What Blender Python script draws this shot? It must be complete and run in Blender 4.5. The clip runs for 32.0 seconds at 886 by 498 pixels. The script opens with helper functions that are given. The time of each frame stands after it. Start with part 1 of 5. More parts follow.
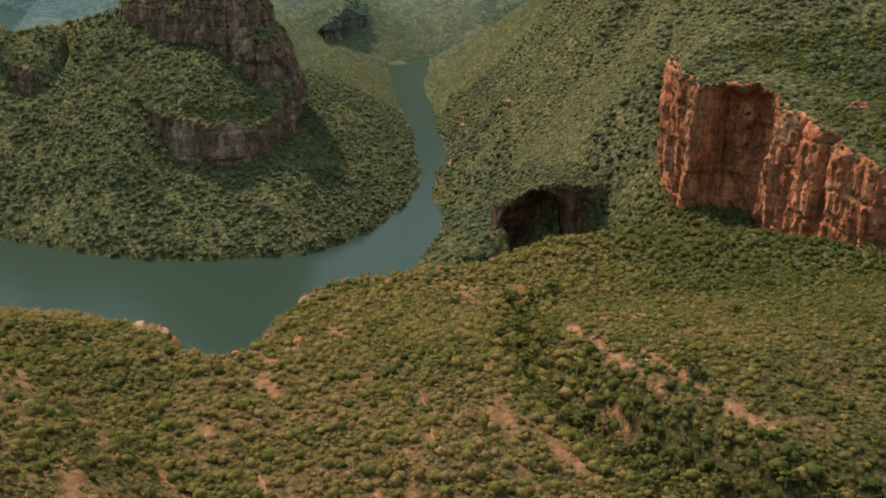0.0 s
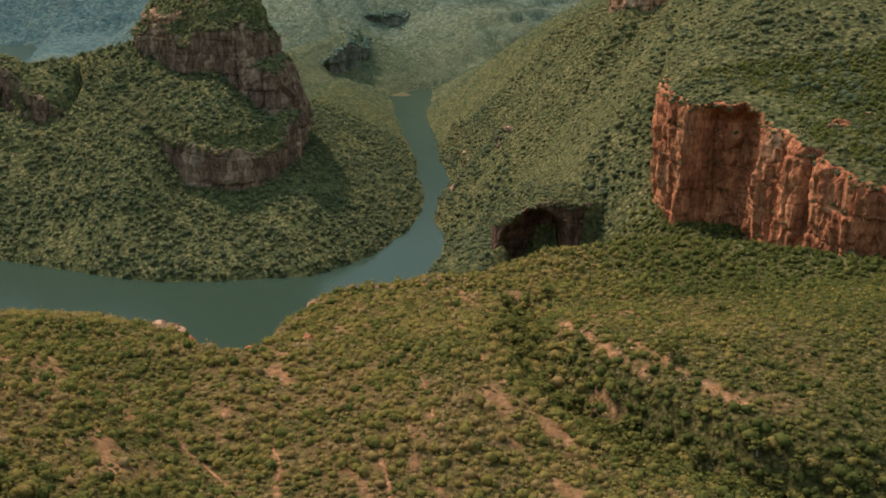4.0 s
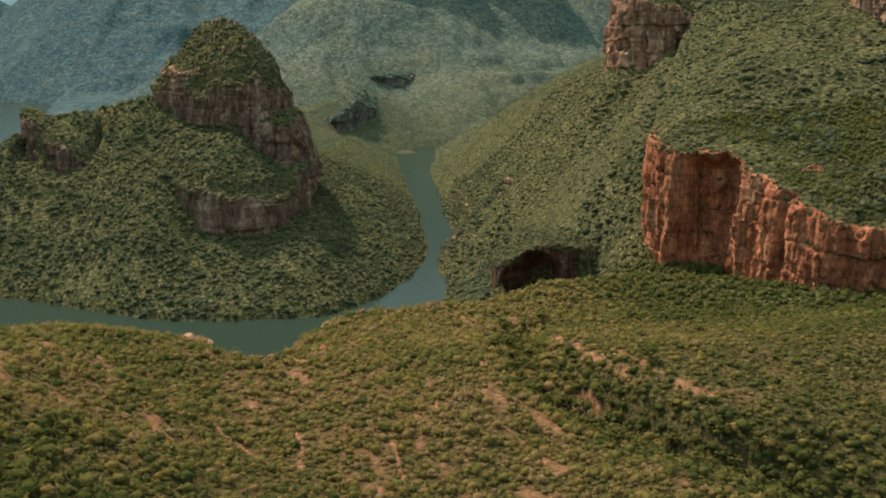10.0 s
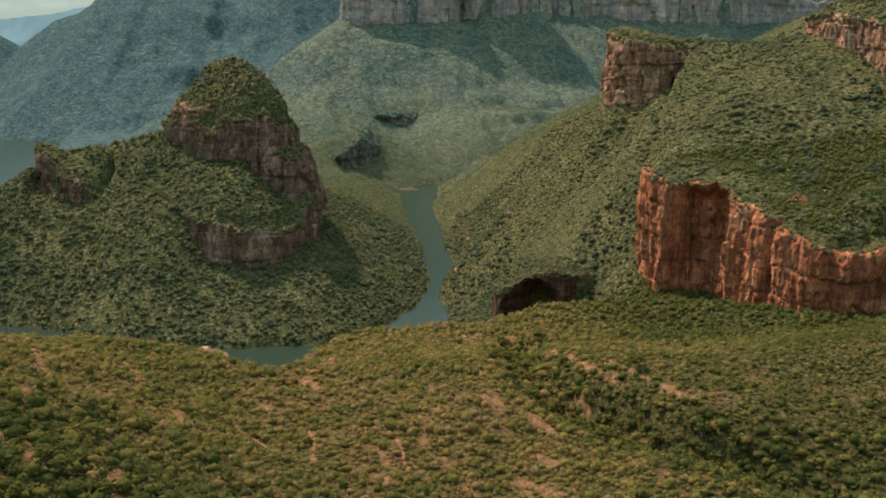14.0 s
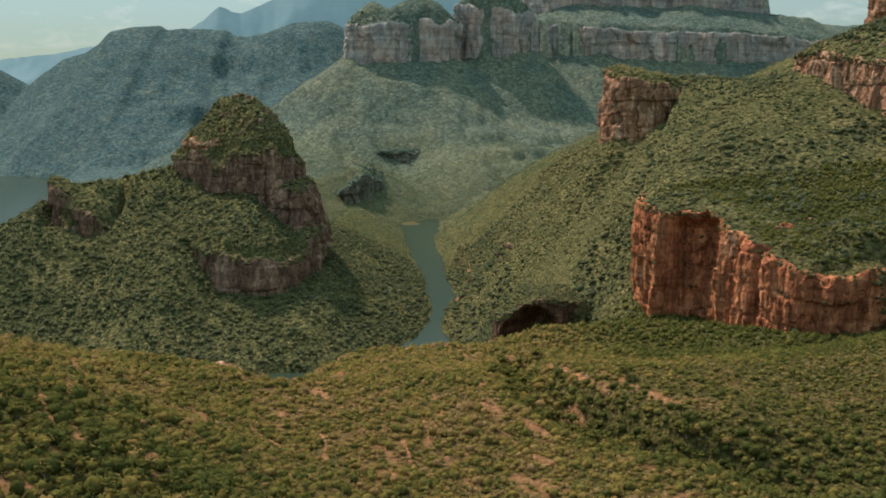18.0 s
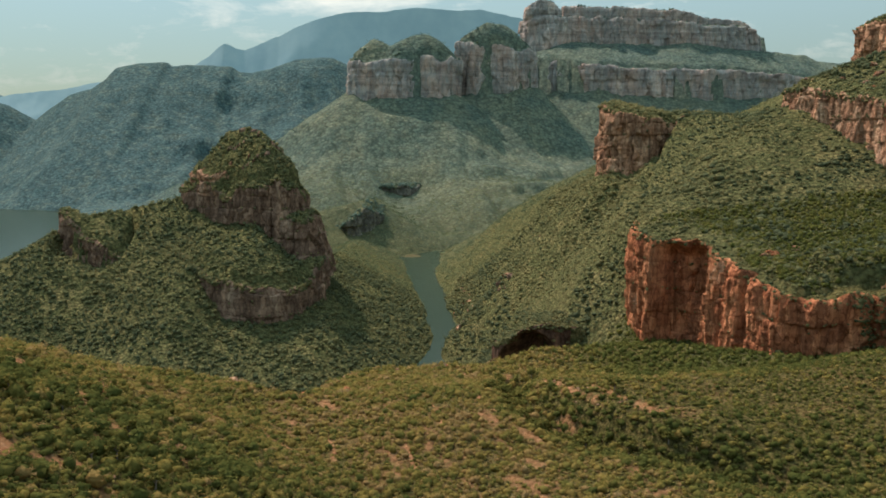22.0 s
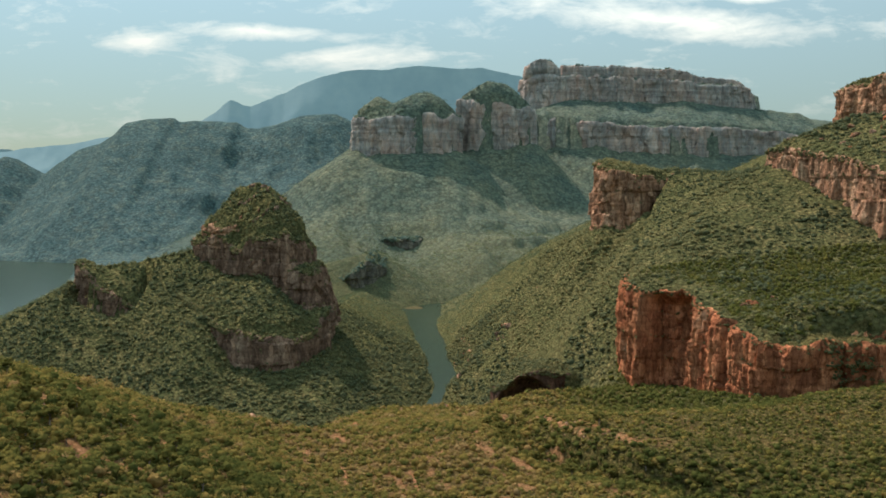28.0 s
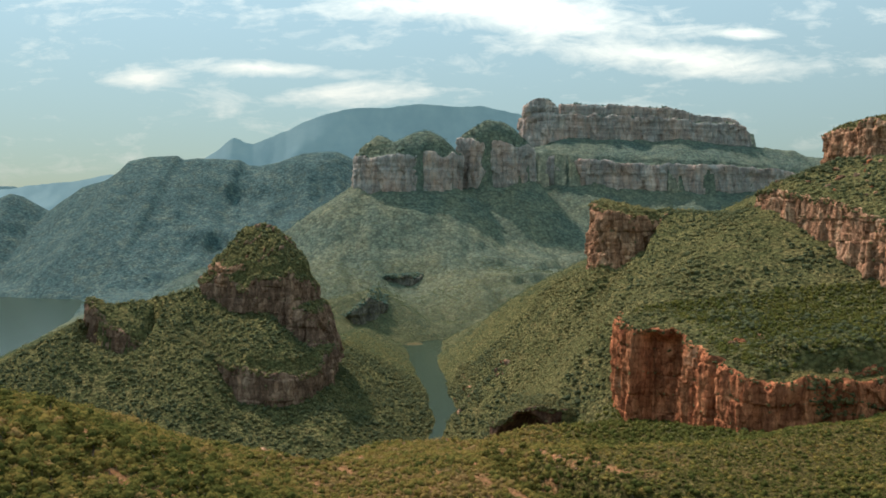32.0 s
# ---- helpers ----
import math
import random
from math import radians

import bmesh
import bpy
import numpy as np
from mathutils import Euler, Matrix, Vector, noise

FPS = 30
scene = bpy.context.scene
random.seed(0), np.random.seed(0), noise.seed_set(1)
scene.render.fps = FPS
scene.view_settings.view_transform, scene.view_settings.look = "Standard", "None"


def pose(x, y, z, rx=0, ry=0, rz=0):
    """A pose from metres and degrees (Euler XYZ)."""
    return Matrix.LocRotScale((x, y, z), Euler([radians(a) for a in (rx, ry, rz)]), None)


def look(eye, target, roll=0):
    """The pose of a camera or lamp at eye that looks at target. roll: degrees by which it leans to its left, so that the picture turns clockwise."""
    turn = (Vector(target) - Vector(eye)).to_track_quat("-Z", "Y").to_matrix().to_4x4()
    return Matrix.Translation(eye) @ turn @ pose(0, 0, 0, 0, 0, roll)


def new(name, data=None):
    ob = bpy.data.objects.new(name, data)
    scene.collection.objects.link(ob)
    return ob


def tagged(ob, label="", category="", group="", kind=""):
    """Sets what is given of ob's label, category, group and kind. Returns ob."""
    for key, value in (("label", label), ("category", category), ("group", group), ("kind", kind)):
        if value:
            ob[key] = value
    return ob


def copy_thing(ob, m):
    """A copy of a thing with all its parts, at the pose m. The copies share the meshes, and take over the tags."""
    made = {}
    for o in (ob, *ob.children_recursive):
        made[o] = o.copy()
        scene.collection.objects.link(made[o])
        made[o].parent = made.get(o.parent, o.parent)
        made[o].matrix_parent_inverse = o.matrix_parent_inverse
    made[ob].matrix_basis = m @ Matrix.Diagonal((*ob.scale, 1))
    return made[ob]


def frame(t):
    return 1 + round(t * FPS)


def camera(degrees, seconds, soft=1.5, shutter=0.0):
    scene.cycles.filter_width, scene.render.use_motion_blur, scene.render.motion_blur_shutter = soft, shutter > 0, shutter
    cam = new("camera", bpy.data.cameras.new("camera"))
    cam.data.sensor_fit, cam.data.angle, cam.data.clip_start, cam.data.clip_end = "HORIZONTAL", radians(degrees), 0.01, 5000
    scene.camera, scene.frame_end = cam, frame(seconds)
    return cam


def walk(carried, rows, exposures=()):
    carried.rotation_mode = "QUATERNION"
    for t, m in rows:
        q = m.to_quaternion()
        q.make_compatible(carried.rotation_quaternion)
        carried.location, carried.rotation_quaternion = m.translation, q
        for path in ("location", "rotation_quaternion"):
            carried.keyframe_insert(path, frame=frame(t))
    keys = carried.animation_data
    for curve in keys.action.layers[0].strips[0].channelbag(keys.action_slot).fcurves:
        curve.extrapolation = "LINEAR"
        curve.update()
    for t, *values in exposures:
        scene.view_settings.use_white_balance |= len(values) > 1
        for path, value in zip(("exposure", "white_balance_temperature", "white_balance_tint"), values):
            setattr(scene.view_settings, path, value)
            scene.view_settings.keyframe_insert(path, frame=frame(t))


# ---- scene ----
cam = camera(50.04, 32.0, soft=1.7)

# seconds, x, y, z, pitch, yaw, roll
PATH = [
    (0.0, 0.0, 0.0, 292.5, -19.75, 0.00, -0.23),
    (1.0, 0.5, -6.8, 291.0, -19.28, 0.08, -0.32),
    (2.0, 0.9, -13.7, 290.2, -18.74, 0.15, -0.40),
    (3.0, 1.2, -20.5, 289.3, -18.20, 0.19, -0.47),
    (3.5, 1.4, -23.9, 288.8, -17.93, 0.21, -0.50),
    (5.5, 1.6, -37.8, 287.1, -16.85, 0.28, -0.51),
    (6.0, 1.6, -41.6, 286.7, -16.55, 0.29, -0.48),
    (7.0, 1.4, -49.5, 286.1, -15.93, 0.30, -0.40),
    (8.0, 1.3, -57.5, 285.4, -15.27, 0.32, -0.29),
    (9.0, 0.9, -65.2, 284.5, -14.60, 0.32, -0.18),
    (10.0, 0.8, -72.8, 283.7, -13.92, 0.33, -0.08),
    (11.0, 0.7, -80.3, 282.9, -13.26, 0.36, 0.00),
    (12.0, 0.7, -87.9, 281.9, -12.62, 0.39, 0.06),
    (13.0, 0.9, -95.2, 281.2, -12.04, 0.42, 0.10),
    (14.0, 0.8, -102.5, 280.4, -11.49, 0.44, 0.10),
    (14.5, 0.7, -106.2, 280.0, -11.22, 0.45, 0.10),
    (16.5, 0.7, -120.7, 278.4, -10.08, 0.50, 0.08),
    (17.0, 0.7, -124.4, 278.0, -9.79, 0.51, 0.08),
    (18.0, 0.6, -131.7, 277.3, -9.21, 0.53, 0.10),
    (19.0, 0.6, -139.3, 276.6, -8.66, 0.53, 0.11),
    (20.0, 0.7, -146.7, 275.9, -8.13, 0.56, 0.13),
    (21.0, 0.8, -154.7, 275.6, -7.62, 0.58, 0.16),
    (22.0, 1.2, -162.7, 275.3, -7.09, 0.59, 0.19),
    (23.0, 1.4, -170.7, 274.8, -6.54, 0.60, 0.21),
    (24.0, 1.3, -178.7, 274.2, -5.99, 0.62, 0.21),
    (25.0, 1.3, -186.5, 273.8, -5.46, 0.65, 0.22),
    (25.5, 1.3, -190.5, 273.8, -5.20, 0.66, 0.22),
    (27.5, 1.7, -208.2, 276.9, -4.13, 0.68, 0.35),
    (28.0, 1.8, -212.5, 277.8, -3.85, 0.68, 0.35),
    (29.0, 1.7, -221.3, 279.6, -3.30, 0.69, 0.34),
    (30.0, 1.7, -230.0, 281.3, -2.77, 0.70, 0.32),
    (31.0, 1.8, -238.8, 283.0, -2.26, 0.70, 0.30),
    (32.0, 1.9, -247.7, 284.9, -1.75, 0.71, 0.29),
]
walk(cam, [(t, pose(x, y, z, 90 + p, 0, h) @ pose(0, 0, 0, 0, 0, r)) for t, x, y, z, p, h, r in PATH])

# ---- light ----
SUN_FROM = Vector((-0.54, 0.62, 1.0)).normalized()
scene.view_settings.exposure = 0.62
world = bpy.data.worlds.new("world")
scene.world = world
world.use_nodes = True
wt = world.node_tree
sky = wt.nodes.new("ShaderNodeTexSky")
sky.sky_type = "NISHITA"
sky.sun_disc = False
sky.sun_elevation = math.asin(SUN_FROM.z)
sky.sun_rotation = math.atan2(SUN_FROM.x, SUN_FROM.y)
sky.altitude, sky.air_density, sky.dust_density = 900, 1.1, 0.15
wt.links.new(sky.outputs[0], wt.nodes["Background"].inputs[0])
# thin high cloud: a long streaked bank, a cap over the table mountain and a small loose cloud
tc = wt.nodes.new("ShaderNodeTexCoord")
sep = wt.nodes.new("ShaderNodeSeparateXYZ")
wt.links.new(tc.outputs["Generated"], sep.inputs[0])


def sky_math(op, a, b_):
    n = wt.nodes.new("ShaderNodeMath")
    n.operation = op
    for sock, v in zip(n.inputs, (a, b_)):
        if isinstance(v, (int, float)):
            sock.default_value = v
        else:
            wt.links.new(v, sock)
    return n.outputs[0]


ahead = sky_math("MAXIMUM", sky_math("ABSOLUTE", sep.outputs[1], 0), 0.15)
sky_u, sky_w = sky_math("DIVIDE", sep.outputs[0], ahead), sky_math("DIVIDE", sep.outputs[2], ahead)
com = wt.nodes.new("ShaderNodeCombineXYZ")
wt.links.new(sky_u, com.inputs[0])
wt.links.new(sky_w, com.inputs[1])


def sky_noise(scale, stretch, detail, rough):
    mp = wt.nodes.new("ShaderNodeMapping")
    mp.inputs["Scale"].default_value = stretch
    wt.links.new(com.outputs[0], mp.inputs[0])
    n = wt.nodes.new("ShaderNodeTexNoise")
    n.inputs["Scale"].default_value, n.inputs["Detail"].default_value, n.inputs["Roughness"].default_value = scale, detail, rough
    n.inputs["Distortion"].default_value = 0.6
    wt.links.new(mp.outputs[0], n.inputs["Vector"])
    return n.outputs[0]


cover = 0.0
for cu, cw, ru, rw, tilt in [(0.04, 0.222, 0.27, 0.045, -0.10), (0.21, 0.172, 0.22, 0.024, -0.10), (-0.33, 0.148, 0.060, 0.017, 0.0), (-0.10, 0.131, 0.110, 0.016, 0.04), (-0.20, 0.158, 0.11, 0.013, -0.05), (0.30, 0.195, 0.05, 0.008, 0.0), (0.9, 0.30, 0.6, 0.06, 0.0), (-1.0, 0.34, 0.6, 0.07, 0.0)]:
    du = sky_math("SUBTRACT", sky_u, cu)
    dw = sky_math("SUBTRACT", sky_math("SUBTRACT", sky_w, cw), sky_math("MULTIPLY", du, tilt))
    du, dw = sky_math("DIVIDE", du, ru), sky_math("DIVIDE", dw, rw)
    near_c = sky_math("SUBTRACT", 1.0, sky_math("SQRT", sky_math("ADD", sky_math("MULTIPLY", du, du), sky_math("MULTIPLY", dw, dw)), 0))
    cover = sky_math("MAXIMUM", near_c, cover)
wisps = sky_math("ADD", sky_math("MULTIPLY", sky_noise(7.0, (1.0, 4.0, 1.0), 9, 0.62), 1.5), sky_math("MULTIPLY", sky_noise(26.0, (1.0, 2.4, 1.0), 8, 0.65), 0.8))
both = sky_math("ADD", sky_math("MULTIPLY", cover, 0.75), sky_math("SUBTRACT", wisps, 1.10))
cr = wt.nodes.new("ShaderNodeValToRGB")
cr.color_ramp.elements[0].position, cr.color_ramp.elements[1].position = 0.10, 0.72
cr.color_ramp.elements[1].color = (0.95, 0.95, 0.95, 1)
wt.links.new(both, cr.inputs[0])
cm = wt.nodes.new("ShaderNodeMix")
cm.data_type = "RGBA"
cm.inputs[7].default_value = (10.2, 10.5, 9.7, 1)
wt.links.new(cr.outputs[0], cm.inputs[0])
tone = wt.nodes.new("ShaderNodeMix")
tone.data_type, tone.blend_type = "RGBA", "MULTIPLY"
tone.inputs[0].default_value = 1.0
tone.inputs[7].default_value = (1.0, 1.05, 0.90, 1)
wt.links.new(sky.outputs[0], tone.inputs[6])
hazy = wt.nodes.new("ShaderNodeMix")
hazy.data_type = "RGBA"
hazy.inputs[0].default_value = 0.5
hazy.inputs[7].default_value = (4.25, 5.75, 6.1, 1)
wt.links.new(tone.outputs[2], hazy.inputs[6])
wt.links.new(hazy.outputs[2], cm.inputs[6])
dim = wt.nodes.new("ShaderNodeMapRange")
dim.inputs[1].default_value, dim.inputs[2].default_value, dim.inputs[3].default_value, dim.inputs[4].default_value = 0.0, 0.60, 0.255, 1.20
wt.links.new(sep.outputs[2], dim.inputs[0])
veil = wt.nodes.new("ShaderNodeMix")
veil.data_type, veil.blend_type = "RGBA", "MULTIPLY"
veil.inputs[0].default_value = 1.0
wt.links.new(cm.outputs[2], veil.inputs[6])
wt.links.new(dim.outputs[0], veil.inputs[7])
wt.links.new(veil.outputs[2], wt.nodes["Background"].inputs[0])
wt.nodes["Background"].inputs[1].default_value = 0.136
sun = new("sun", bpy.data.lights.new("sun", "SUN"))
sun.data.energy, sun.data.angle, sun.data.color = 4.5, radians(0.6), (1.0, 0.835, 0.77)
sun.matrix_world = look(SUN_FROM * 2000, (0, 0, 0))


# ---- material tools ----
def material(name, rough=0.9):
    m = bpy.data.materials.new(name)
    m.use_nodes = True
    nt = m.node_tree
    b = nt.nodes["Principled BSDF"]
    b.inputs["Roughness"].default_value = rough
    b.inputs["Specular IOR Level"].default_value = 0.0
    return m, nt, b


def node(nt, kind, **values):
    n = nt.nodes.new(kind)
    for k, v in values.items():
        n.inputs[k].default_value = v
    return n


def ramp(nt, fac, stops):
    r = nt.nodes.new("ShaderNodeValToRGB")
    el = r.color_ramp.elements
    while len(el) < len(stops):
        el.new(0.5)
    for e, (p, c) in zip(el, stops):
        e.position, e.color = p, (*c, 1)
    nt.links.new(fac, r.inputs[0])
    return r.outputs[0]


def mix(nt, fac, a, b):
    m = nt.nodes.new("ShaderNodeMix")
    m.data_type = "RGBA"
    for sock, v in ((m.inputs[0], fac), (m.inputs[6], a), (m.inputs[7], b)):
        if isinstance(v, (tuple, float, int)):
            sock.default_value = (*v, 1) if isinstance(v, tuple) else v
        else:
            nt.links.new(v, sock)
    return m.outputs[2]


def noise_tex(nt, scale, detail=6, rough=0.6, vec=None, stretch=None):
    n = node(nt, "ShaderNodeTexNoise", Scale=scale, Detail=detail, Roughness=rough)
    src = vec
    if src is None:
        src = nt.nodes.new("ShaderNodeNewGeometry").outputs["Position"]
    if stretch:
        mp = nt.nodes.new("ShaderNodeMapping")
        mp.inputs["Scale"].default_value = stretch
        nt.links.new(src, mp.inputs[0])
        src = mp.outputs[0]
    nt.links.new(src, n.inputs["Vector"])
    return n.outputs[0]


def bump(nt, b, height, strength, distance):
    u = node(nt, "ShaderNodeBump", Strength=strength, Distance=distance)
    nt.links.new(height, u.inputs["Height"])
    nt.links.new(u.outputs[0], b.inputs["Normal"])


def attr(nt, name):
    a = nt.nodes.new("ShaderNodeAttribute")
    a.attribute_name = name
    return a.outputs["Fac"]


# soil, litter and low growth of the ground
M_GROUND, nt, b = material("scrub_ground", 0.95)


def crown_cells(scale, dark):
    """Rounded crowns packed side by side: a tone for each, shade painted dark between them, and their height."""
    v = node(nt, "ShaderNodeTexVoronoi", Scale=scale, Randomness=1.0)
    warp = nt.nodes.new("ShaderNodeVectorMath")
    warp.operation = "ADD"
    wob = node(nt, "ShaderNodeTexNoise", Scale=scale * 1.7, Detail=4, Roughness=0.6)
    geo = nt.nodes.new("ShaderNodeNewGeometry")
    half = nt.nodes.new("ShaderNodeVectorMath")
    half.operation = "SCALE"
    half.inputs["Scale"].default_value = 0.8 / scale
    nt.links.new(geo.outputs["Position"], wob.inputs["Vector"])
    nt.links.new(wob.outputs["Color"], half.inputs[0])
    nt.links.new(geo.outputs["Position"], warp.inputs[0])
    nt.links.new(half.outputs[0], warp.inputs[1])
    nt.links.new(warp.outputs[0], v.inputs["Vector"])
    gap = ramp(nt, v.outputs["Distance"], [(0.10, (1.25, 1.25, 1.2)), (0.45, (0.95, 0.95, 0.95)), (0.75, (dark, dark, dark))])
    sep_ = nt.nodes.new("ShaderNodeSeparateColor")
    nt.links.new(v.outputs["Color"], sep_.inputs[0])
    inv = nt.nodes.new("ShaderNodeMath")
    inv.operation = "SUBTRACT"
    inv.inputs[0].default_value = 1.0
    nt.links.new(v.outputs["Distance"], inv.inputs[1])
    return gap, sep_.outputs[0], inv.outputs[0]


def times(a, b_, fac=1.0):
    m = nt.nodes.new("ShaderNodeMix")
    m.data_type, m.blend_type = "RGBA", "MULTIPLY"
    m.inputs[0].default_value = fac
    nt.links.new(a, m.inputs[6])
    nt.links.new(b_, m.inputs[7])
    return m.outputs[2]


# light crown tops and shaded gaps, painted as colour for three crown sizes
gap_shade_s, tone_s, _ = crown_cells(0.62, 0.42)
gap_shade_w, tone_w, high_w = crown_cells(0.24, 0.55)
gap_shade_r, tone_r, _ = crown_cells(0.11, 0.66)
c1 = ramp(nt, noise_tex(nt, 0.05, 10, 0.7), [(0.3, (0.062, 0.058, 0.020)), (0.5, (0.092, 0.078, 0.027)), (0.68, (0.125, 0.092, 0.036)), (0.8, (0.16, 0.104, 0.048))])
c2 = ramp(nt, tone_s, [(0.1, (0.045, 0.048, 0.015)), (0.5, (0.105, 0.092, 0.032)), (0.9, (0.170, 0.128, 0.054))])
near = times(mix(nt, 0.55, c1, c2), gap_shade_s)
soil = ramp(nt, noise_tex(nt, 0.45, 8, 0.7), [(0.3, (0.19, 0.088, 0.042)), (0.52, (0.34, 0.165, 0.080)), (0.72, (0.46, 0.265, 0.150))])
near = mix(nt, attr(nt, "bare"), near, soil)
wood = mix(nt, 0.5, ramp(nt, noise_tex(nt, 0.03, 8, 0.65), [(0.34, (0.058, 0.066, 0.028)), (0.52, (0.105, 0.102, 0.042)), (0.66, (0.180, 0.148, 0.064))]), ramp(nt, tone_w, [(0.1, (0.055, 0.065, 0.028)), (0.6, (0.105, 0.105, 0.043)), (0.95, (0.175, 0.150, 0.066))]))
near = mix(nt, attr(nt, "wood"), near, times(wood, gap_shade_w))
# distance haze painted into the base colour: paler olive, then bluish teal
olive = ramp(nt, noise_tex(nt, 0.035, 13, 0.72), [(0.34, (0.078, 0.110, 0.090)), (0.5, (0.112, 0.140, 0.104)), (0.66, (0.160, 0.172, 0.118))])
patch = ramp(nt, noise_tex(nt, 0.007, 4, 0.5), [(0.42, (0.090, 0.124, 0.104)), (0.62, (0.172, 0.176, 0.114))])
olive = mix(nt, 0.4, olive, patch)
hazed_teal = ramp(nt, noise_tex(nt, 0.022, 13, 0.7), [(0.34, (0.052, 0.092, 0.094)), (0.5, (0.074, 0.115, 0.112)), (0.66, (0.108, 0.138, 0.116))])
far_haze = mix(nt, attr(nt, "range"), olive, hazed_teal)
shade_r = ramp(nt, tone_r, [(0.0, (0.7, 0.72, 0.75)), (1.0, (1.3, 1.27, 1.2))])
far_haze = times(times(far_haze, gap_shade_r, 0.85), shade_r)
nt.links.new(mix(nt, attr(nt, "far_haze"), near, far_haze), b.inputs["Base Color"])
lift = nt.nodes.new("ShaderNodeMath")
lift.operation = "MULTIPLY_ADD"
nt.links.new(noise_tex(nt, 0.09, 14, 0.75), lift.inputs[0])
lift.inputs[1].default_value = 1.6
nt.links.new(high_w, lift.inputs[2])
bump(nt, b, lift.outputs[0], 1.0, 2.6)


def rock(name, dark, mid, light, pale, size=1.0, streak=0.22, joints=0.8):
    """Jointed sandstone: broad colour fields, weathering streaks and grain."""
    m, nt, b = material(name, 0.92)
    c1 = ramp(nt, noise_tex(nt, 0.05 / size, 8, 0.65, stretch=(1, 1, 0.5)), [(0.30, dark), (0.47, mid), (0.60, light), (0.74, pale)])
    c2 = ramp(nt, noise_tex(nt, 0.6 / size, 10, 0.75, stretch=(1, 1, 0.35)), [(0.32, dark), (0.5, mid), (0.62, light), (0.78, pale)])
    c3 = ramp(nt, noise_tex(nt, 0.16 / size, 6, 0.6, stretch=(1, 1, 0.12)), [(0.40, (streak, streak * 0.93, streak * 0.93)), (0.52, (0.85, 0.85, 0.85)), (0.62, (1.2, 1.15, 1.1))])
    mm = nt.nodes.new("ShaderNodeMix")
    mm.data_type, mm.blend_type = "RGBA", "MULTIPLY"
    mm.inputs[0].default_value = 0.65
    nt.links.new(mix(nt, 0.4, c1, c2), mm.inputs[6])
    nt.links.new(c3, mm.inputs[7])
    bed = ramp(nt, noise_tex(nt, 0.35 / size, 5, 0.6, stretch=(0.06, 0.06, 1)), [(0.38, (0.62, 0.58, 0.56)), (0.6, (1.1, 1.1, 1.1))])
    mb = nt.nodes.new("ShaderNodeMix")
    mb.data_type, mb.blend_type = "RGBA", "MULTIPLY"
    mb.inputs[0].default_value = 0.6
    nt.links.new(mm.outputs[2], mb.inputs[6])
    nt.links.new(bed, mb.inputs[7])
    # joint blocks, each with a tone of its own and an open joint round it
    geo = nt.nodes.new("ShaderNodeNewGeometry")
    mp = nt.nodes.new("ShaderNodeMapping")
    mp.inputs["Scale"].default_value = (1, 1, 0.42)
    wob = node(nt, "ShaderNodeTexNoise", Scale=0.25 / size, Detail=4, Roughness=0.6)
    sc = nt.nodes.new("ShaderNodeVectorMath")
    sc.operation = "SCALE"
    sc.inputs["Scale"].default_value = 3.0 * size
    ad = nt.nodes.new("ShaderNodeVectorMath")
    nt.links.new(geo.outputs["Position"], wob.inputs["Vector"])
    nt.links.new(wob.outputs["Color"], sc.inputs[0])
    nt.links.new(geo.outputs["Position"], ad.inputs[0])
    nt.links.new(sc.outputs[0], ad.inputs[1])
    nt.links.new(ad.outputs[0], mp.inputs[0])
    cells = node(nt, "ShaderNodeTexVoronoi", Scale=0.24 / size, Randomness=0.9)
    edges = node(nt, "ShaderNodeTexVoronoi", Scale=0.24 / size, Randomness=0.9)
    edges.feature = "DISTANCE_TO_EDGE"
    for v in (cells, edges):
        nt.links.new(mp.outputs[0], v.inputs["Vector"])
    tone_ = ramp(nt, cells.outputs["Color"], [(0.1, (0.72, 0.70, 0.70)), (0.5, (1.0, 1.0, 1.0)), (0.9, (1.28, 1.26, 1.22))])
    joint = ramp(nt, edges.outputs["Distance"], [(0.0, (0.45, 0.42, 0.42)), (0.07, (1, 1, 1))])
    out = mb.outputs[2]
    for col in (tone_, joint):
        mj = nt.nodes.new("ShaderNodeMix")
        mj.data_type, mj.blend_type = "RGBA", "MULTIPLY"
        mj.inputs[0].default_value = joints
        nt.links.new(out, mj.inputs[6])
        nt.links.new(col, mj.inputs[7])
        out = mj.outputs[2]
    nt.links.new(out, b.inputs["Base Color"])
    rel = nt.nodes.new("ShaderNodeMath")
    rel.operation = "MULTIPLY_ADD"
    rel.use_clamp = False
    nt.links.new(joint, rel.inputs[0])
    rel.inputs[1].default_value = 0.5
    nt.links.new(noise_tex(nt, 0.5 / size, 12, 0.75, stretch=(1, 1, 0.5)), rel.inputs[2])
    bump(nt, b, rel.outputs[0], 1.0, 1.5 * size)
    return m


M_ROCK = rock("red_sandstone", (0.127, 0.055, 0.038), (0.403, 0.151, 0.074), (0.594, 0.270, 0.133), (0.657, 0.445, 0.286), 1.0, 0.38)
M_ROCK_PALE = rock("pale_sandstone", (0.22, 0.12, 0.075), (0.40, 0.22, 0.13), (0.50, 0.33, 0.21), (0.58, 0.45, 0.32))
M_ROCK_BROWN = rock("brown_sandstone", (0.109, 0.076, 0.055), (0.218, 0.140, 0.097), (0.333, 0.224, 0.155), (0.494, 0.380, 0.265), 1.3, 0.5)
# alcove rock, the hollow's deep shadow painted in as darker colours
M_ROCK_DARK = rock("shade_dark_sandstone", (0.075, 0.051, 0.039), (0.150, 0.090, 0.063), (0.240, 0.145, 0.098), (0.360, 0.246, 0.168))
